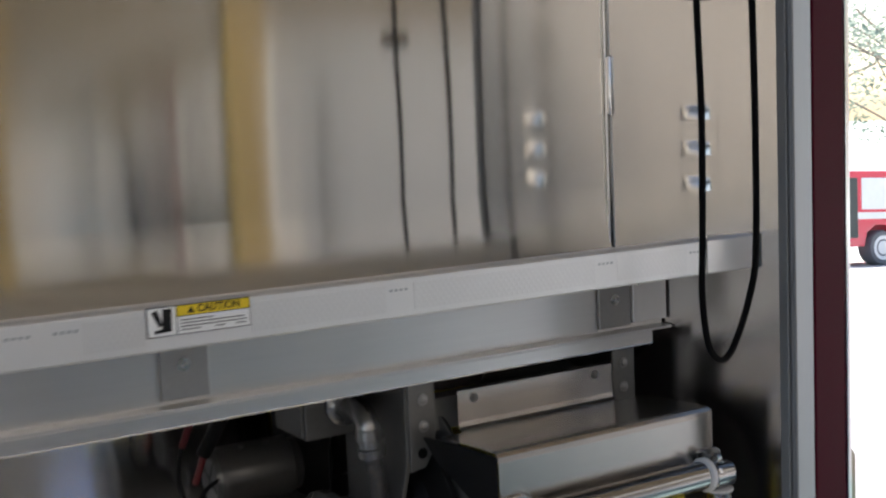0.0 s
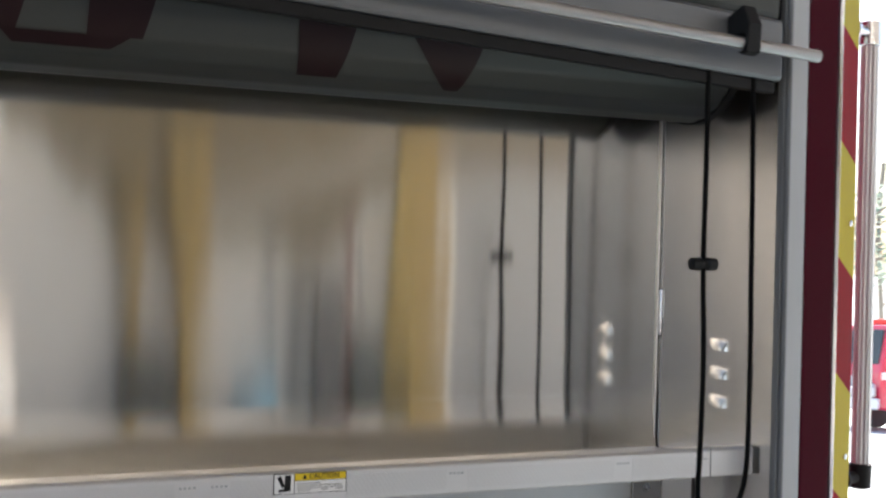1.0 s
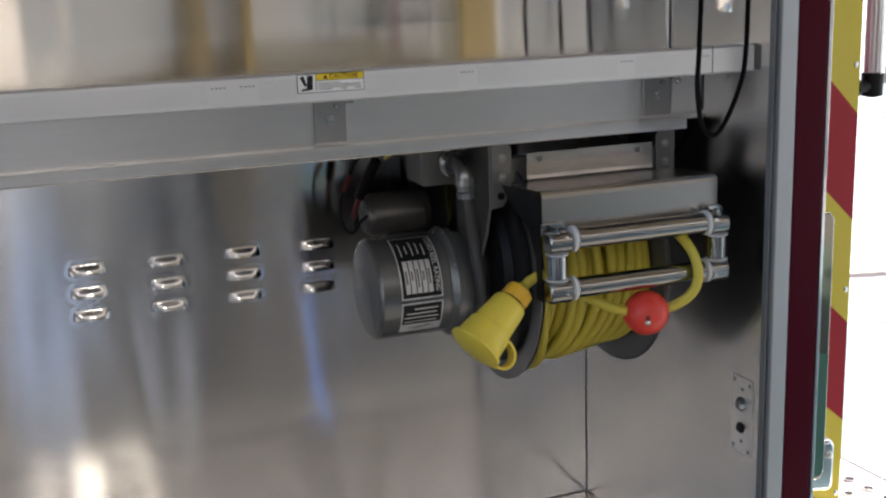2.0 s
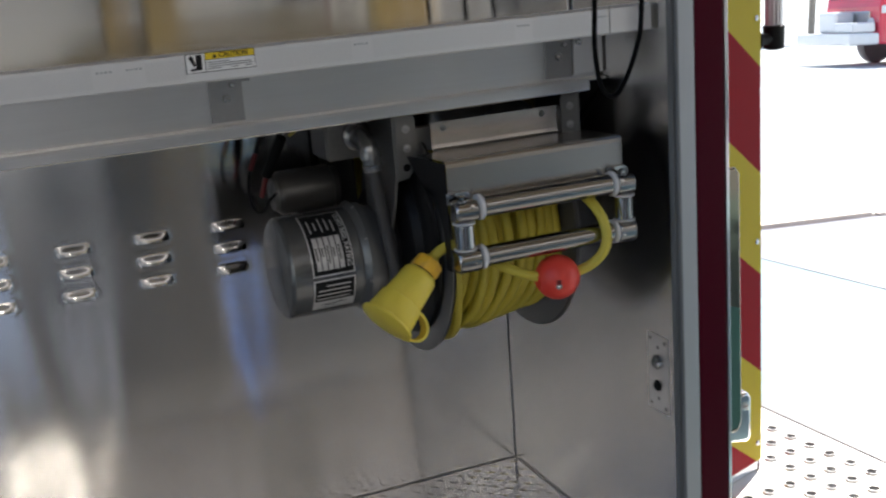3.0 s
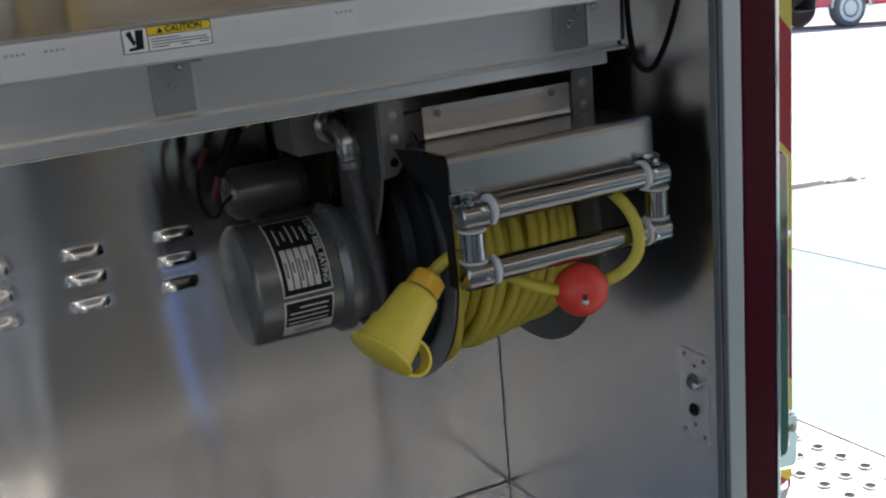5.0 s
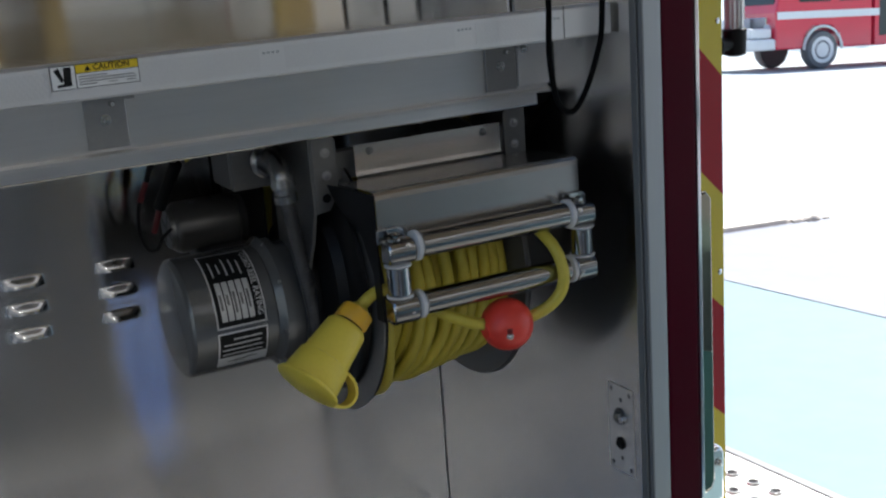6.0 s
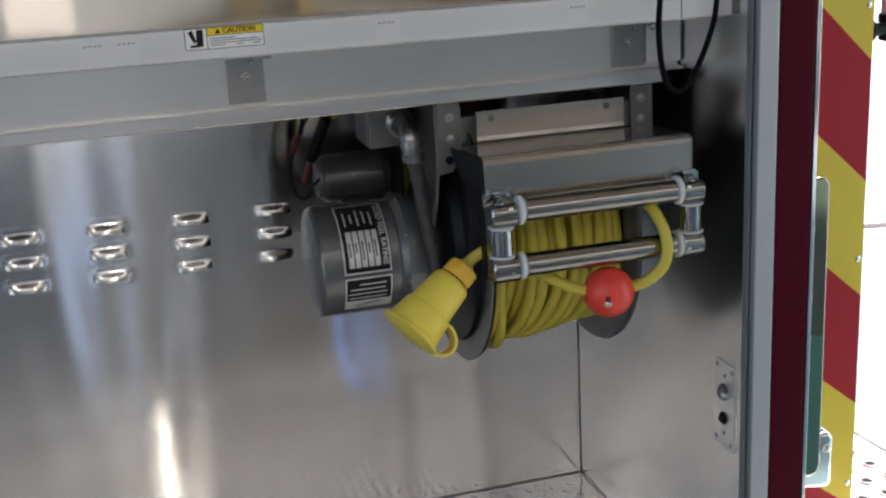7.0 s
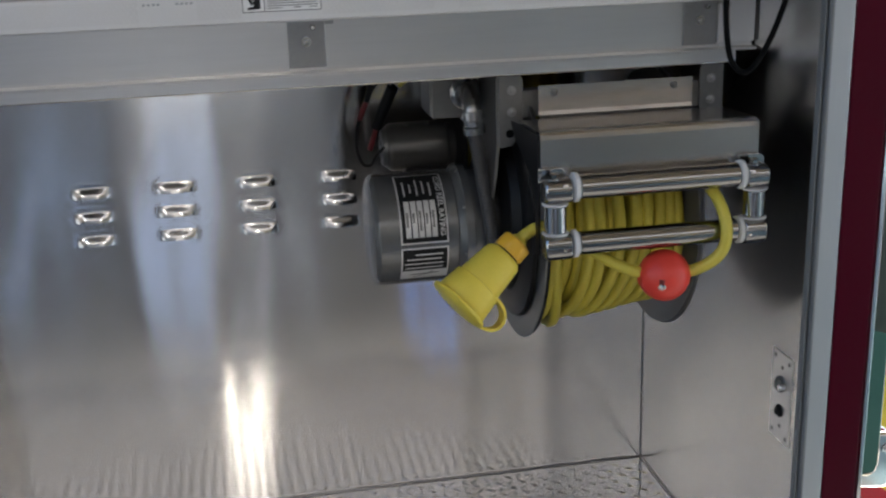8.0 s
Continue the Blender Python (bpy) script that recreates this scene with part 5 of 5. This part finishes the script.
    tagged(part("crate", box(2.28, 2.52, wy + 0.002, wy + 0.3, 0.006, 0.62), material("pale_blue_plastic", (0.25, 0.48, 0.58), 0.4), None, smooth=False, bevel=0.015), "pale blue plastic crate on the bay floor", "crate")
    tagged(part("bag", box(1.25, 1.62, wy + 0.002, wy + 0.3, 0.006, 0.9), SHUTTER, None, smooth=False, bevel=0.05), "grey kit bag on the bay floor", "bag")

    # glowing slit stands for daylight between doors, added for its warm mirrored streak
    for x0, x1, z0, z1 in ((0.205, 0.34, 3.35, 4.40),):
        lamp = empty("glow_slit", (x0, wy, z0))
        tagged(lamp, "tall glowing slit on the bay wall, stand-in for daylight between doors", "lamp")
        part("housing", box(x0 - 0.03, x1 + 0.03, wy + 0.002, wy + 0.07, z0 - 0.03, z1 + 0.03), DARKDOOR, lamp, "dark surround of the glowing slit", smooth=False, bevel=0.01)
        part("slit_face", box(x0, x1, wy + 0.0702, wy + 0.09, z0, z1), SLITGLOW, lamp, "glowing white face in place of daylight", smooth=False, bevel=0.005)

    # added glowing panel over the wall, in place of an unseen bright opening
    for x0, x1, z0, z1 in ((-3.75, -2.40, 4.75, 5.34),):
        cw = empty("glow_panel", ((x0 + x1) / 2, wy - 0.1, z0))
        tagged(cw, "added glowing panel over the bay wall, stand-in for a bright opening", "window", kind="structure")
        xm = (x0 + x1) / 2
        for a, b in ((x0, xm - 0.02), (xm + 0.02, x1)):
            part("pane", box(a, b, wy - 0.14, wy - 0.12, z0, z1), GLOWPANE, cw, "glowing pane added for the floor glints", smooth=False)
        for a, b in ((x0 - 0.04, x0), (xm - 0.02, xm + 0.02), (x1, x1 + 0.04)):
            part("panel_frame", box(a, b, wy - 0.16, wy - 0.08, z0, z1), DARKDOOR, cw, smooth=False)
        part("panel_frame", box(x0 - 0.04, x1 + 0.04, wy - 0.16, wy - 0.08, z1, z1 + 0.05), DARKDOOR, cw, smooth=False)
        part("panel_sill", box(x0 - 0.06, x1 + 0.06, wy - 0.18, wy - 0.06, z0 - 0.05, z0), DARKDOOR, cw, smooth=False)
    thing("wall_infill", box(-4.0, -2.25, wy - 0.22, wy - 0.04, top, 4.698), STONEW, "beige wall added under the glowing panel", "wall", kind="structure", smooth=False)


station()


# ---- far side of the apron ----
def wheel(parent, at, axis, r, w):
    t = part("wheel", turned([(-w / 2, r * 0.62), (-w / 2, r * 0.93), (-w * 0.3, r), (w * 0.3, r), (w / 2, r * 0.93), (w / 2, r * 0.62)], at, axis, 32), TYRE, parent, "black tyre with a pale rim")
    part("rim", turned([(w * 0.1, r * 0.70), (w * 0.53, r * 0.70), (w * 0.52, r * 0.58), (w * 0.49, r * 0.45), (w * 0.53, r * 0.22), (w * 0.53, 0)], at, axis, 28), TWHITE, t, "white steel rim")


def far_engine():
    """Built along +x behind its front axle, then turned and set on the slope."""
    fe = empty("fire_engine", (0, 0, 0))
    tagged(fe, "red fire engine parked on the sunlit apron", "fire engine")
    zc = 0.55
    body = bmesh.new()
    prism([(-1.45, zc), (-1.45, 1.5), (-1.2, 2.75), (1.6, 2.8), (1.6, zc), (0.62, zc), (0.55, 0.9), (0.3, 1.13), (-0.3, 1.13), (-0.55, 0.9), (-0.62, zc)], "y", -1.2, 1.2, body)
    part("cab", body, TRED, fe, "red cab", smooth=False, bevel=0.05)
    part("body", prism([(1.66, zc), (1.66, 2.7), (7.6, 2.7), (7.6, zc), (5.4, zc), (5.3, 0.95), (5.0, 1.15), (4.5, 1.15), (4.2, 0.95), (4.1, zc)], "y", -1.22, 1.22), TRED, fe, "red body with lockers", smooth=False, bevel=0.03)
    part("bumper", box(-2.35, -1.46, -1.22, 1.22, 0.55, 0.85), TWHITE, fe, "white front bumper", smooth=False, bevel=0.06)
    part("hose_tray", box(-2.2, -1.5, -1.1, -0.3, 0.86, 1.12), TWHITE, fe, "white hose tray on the bumper", smooth=False, bevel=0.05)
    part("front_pump", box(-2.1, -1.5, -0.2, 0.6, 0.86, 1.4), TWHITE, fe, "pale front equipment", smooth=False, bevel=0.08)
    part("grille", box(-1.48, -1.44, -0.8, 0.8, 0.95, 1.4), CHROME, fe, smooth=False, bevel=0.02)
    part("stripe", box(-1.43, 7.58, -1.232, -1.222, 1.33, 1.52), TWHITE, fe, "white side stripe", smooth=False)
    for x0, x1 in ((-0.75, 0.25), (0.5, 1.4)):
        part("window", box(x0, x1, -1.225, -1.2, 1.75, 2.5), GLASS, fe, "dark side window", smooth=False, bevel=0.02)
    part("window", prism([(-1.38, 1.72), (-1.25, 2.6), (-1.28, 2.62), (-1.42, 1.72)], "y", -1.05, 1.05), GLASS, fe, "windscreen", smooth=False)
    for x0 in (1.8, 2.9, 5.5, 6.5):
        part("locker", box(x0, x0 + 0.95, -1.235, -1.215, 0.8 if x0 < 4 else 1.6, 2.5), SHUTTER, fe, "grey shutter locker", smooth=False, bevel=0.01)
    part("pump_panel", box(4.0, 5.3, -1.235, -1.215, 1.6, 2.5), TWHITE, fe, smooth=False, bevel=0.01)
    for s in (-1, 1):
        wheel(fe, (0, s * 1.05, 0.5), (0, s, 0), 0.5, 0.32)
        wheel(fe, (4.75, s * 1.0, 0.5), (0, s, 0), 0.5, 0.5)
    part("arch", tube([(0.6 * math.cos(a), -1.22, 0.52 + 0.6 * math.sin(a)) for a in [math.pi * k / 12 for k in range(13)]], 0.035, 8, raw=True), TWHITE, fe, "pale wheel arch trim")
    part("lamp_bar", box(-0.6, -0.2, -0.9, 0.9, 2.8, 2.95), REDBALL, fe, "red roof lamps", smooth=False, bevel=0.04)
    part("lamp", turned([(0, 0.13), (0.04, 0.12), (0.05, 0)], (-1.45, -0.85, 1.1), (-1, 0, 0), 20), TWHITE, fe, "headlamp")
    x, y = 23.7, 22.9
    fe.matrix_basis = pose(x, y, ground_height(x, y) - 0.02, 0, 0, 22) @ Matrix.Identity(4)
    sl = Vector((0.090 * 0.7071, 0.090 * 0.7071, 1)).normalized()
    fe.matrix_basis = Matrix.Translation((x, y, ground_height(x, y))) @ Vector((0, 0, 1)).rotation_difference(sl).to_matrix().to_4x4() @ Matrix.Rotation(radians(-8), 4, "Z") @ Matrix.Translation((0, 1.05, 0))


far_engine()


def tree(x, y, height, seed):
    rnd = random.Random(seed)
    z0 = ground_height(x, y) - 0.1
    t = empty("tree", (x, y, z0))
    tagged(t, "broad leafy tree at the edge of the yard", "tree", "trees beyond the apron")
    bm = tube([(x, y, z0), (x + 0.1, y, z0 + height * 0.25), (x - 0.1, y + 0.15, z0 + height * 0.6), (x, y, z0 + height * 0.85)], 0.16, 8)
    tips = []
    for k in range(9):
        a = rnd.uniform(0, 6.28)
        h0 = height * rnd.uniform(0.28, 0.65)
        l = height * rnd.uniform(0.22, 0.36)
        tip = Vector((x + l * math.cos(a), y + l * math.sin(a), z0 + h0 + l * rnd.uniform(0.4, 0.9)))
        tips.append(tip)
        tube([(x, y, z0 + h0), ((x + tip.x) / 2, (y + tip.y) / 2, (z0 + h0 + tip.z) / 2 + 0.2), tip], 0.06, 6, bm=bm, per=4)
    part("trunk", bm, BARK, t)
    verts, faces = [], []
    tips.append(Vector((x, y, z0 + height * 0.9)))
    for tip in tips:
        for c in range(9):
            ctr = tip + Vector((rnd.gauss(0, 1), rnd.gauss(0, 1), rnd.gauss(0, 0.8))) * height * 0.075
            for l in range(26):
                p = ctr + Vector((rnd.gauss(0, 1), rnd.gauss(0, 1), rnd.gauss(0, 1))) * height * 0.032
                u = Vector((rnd.gauss(0, 1), rnd.gauss(0, 1), rnd.gauss(0, 0.6))).normalized()
                w = u.orthogonal().normalized()
                s = rnd.uniform(0.10, 0.22)
                i = len(verts)
                verts.extend([p - u * s, p + w * s * 0.45, p + u * s, p - w * s * 0.45])
                faces.append((i, i + 1, i + 2, i + 3))
    me = bpy.data.meshes.new("crown")
    me.from_pydata([tuple(v) for v in verts], [], faces)
    me.materials.append(LEAF)
    ob = new("crown", me)
    ob.parent = t
    ob.matrix_parent_inverse = Matrix.Translation(t.location).inverted()
    tagged(ob, "loose green foliage with gaps", kind="stuff")


for i, (tx, ty, th) in enumerate(((38, 44, 12), (46, 40, 14), (53, 38, 13), (48, 50, 15), (60, 45, 15), (34, 52, 12), (56, 33, 13), (66, 38, 14))):
    tree(tx, ty, th, 20 + i)
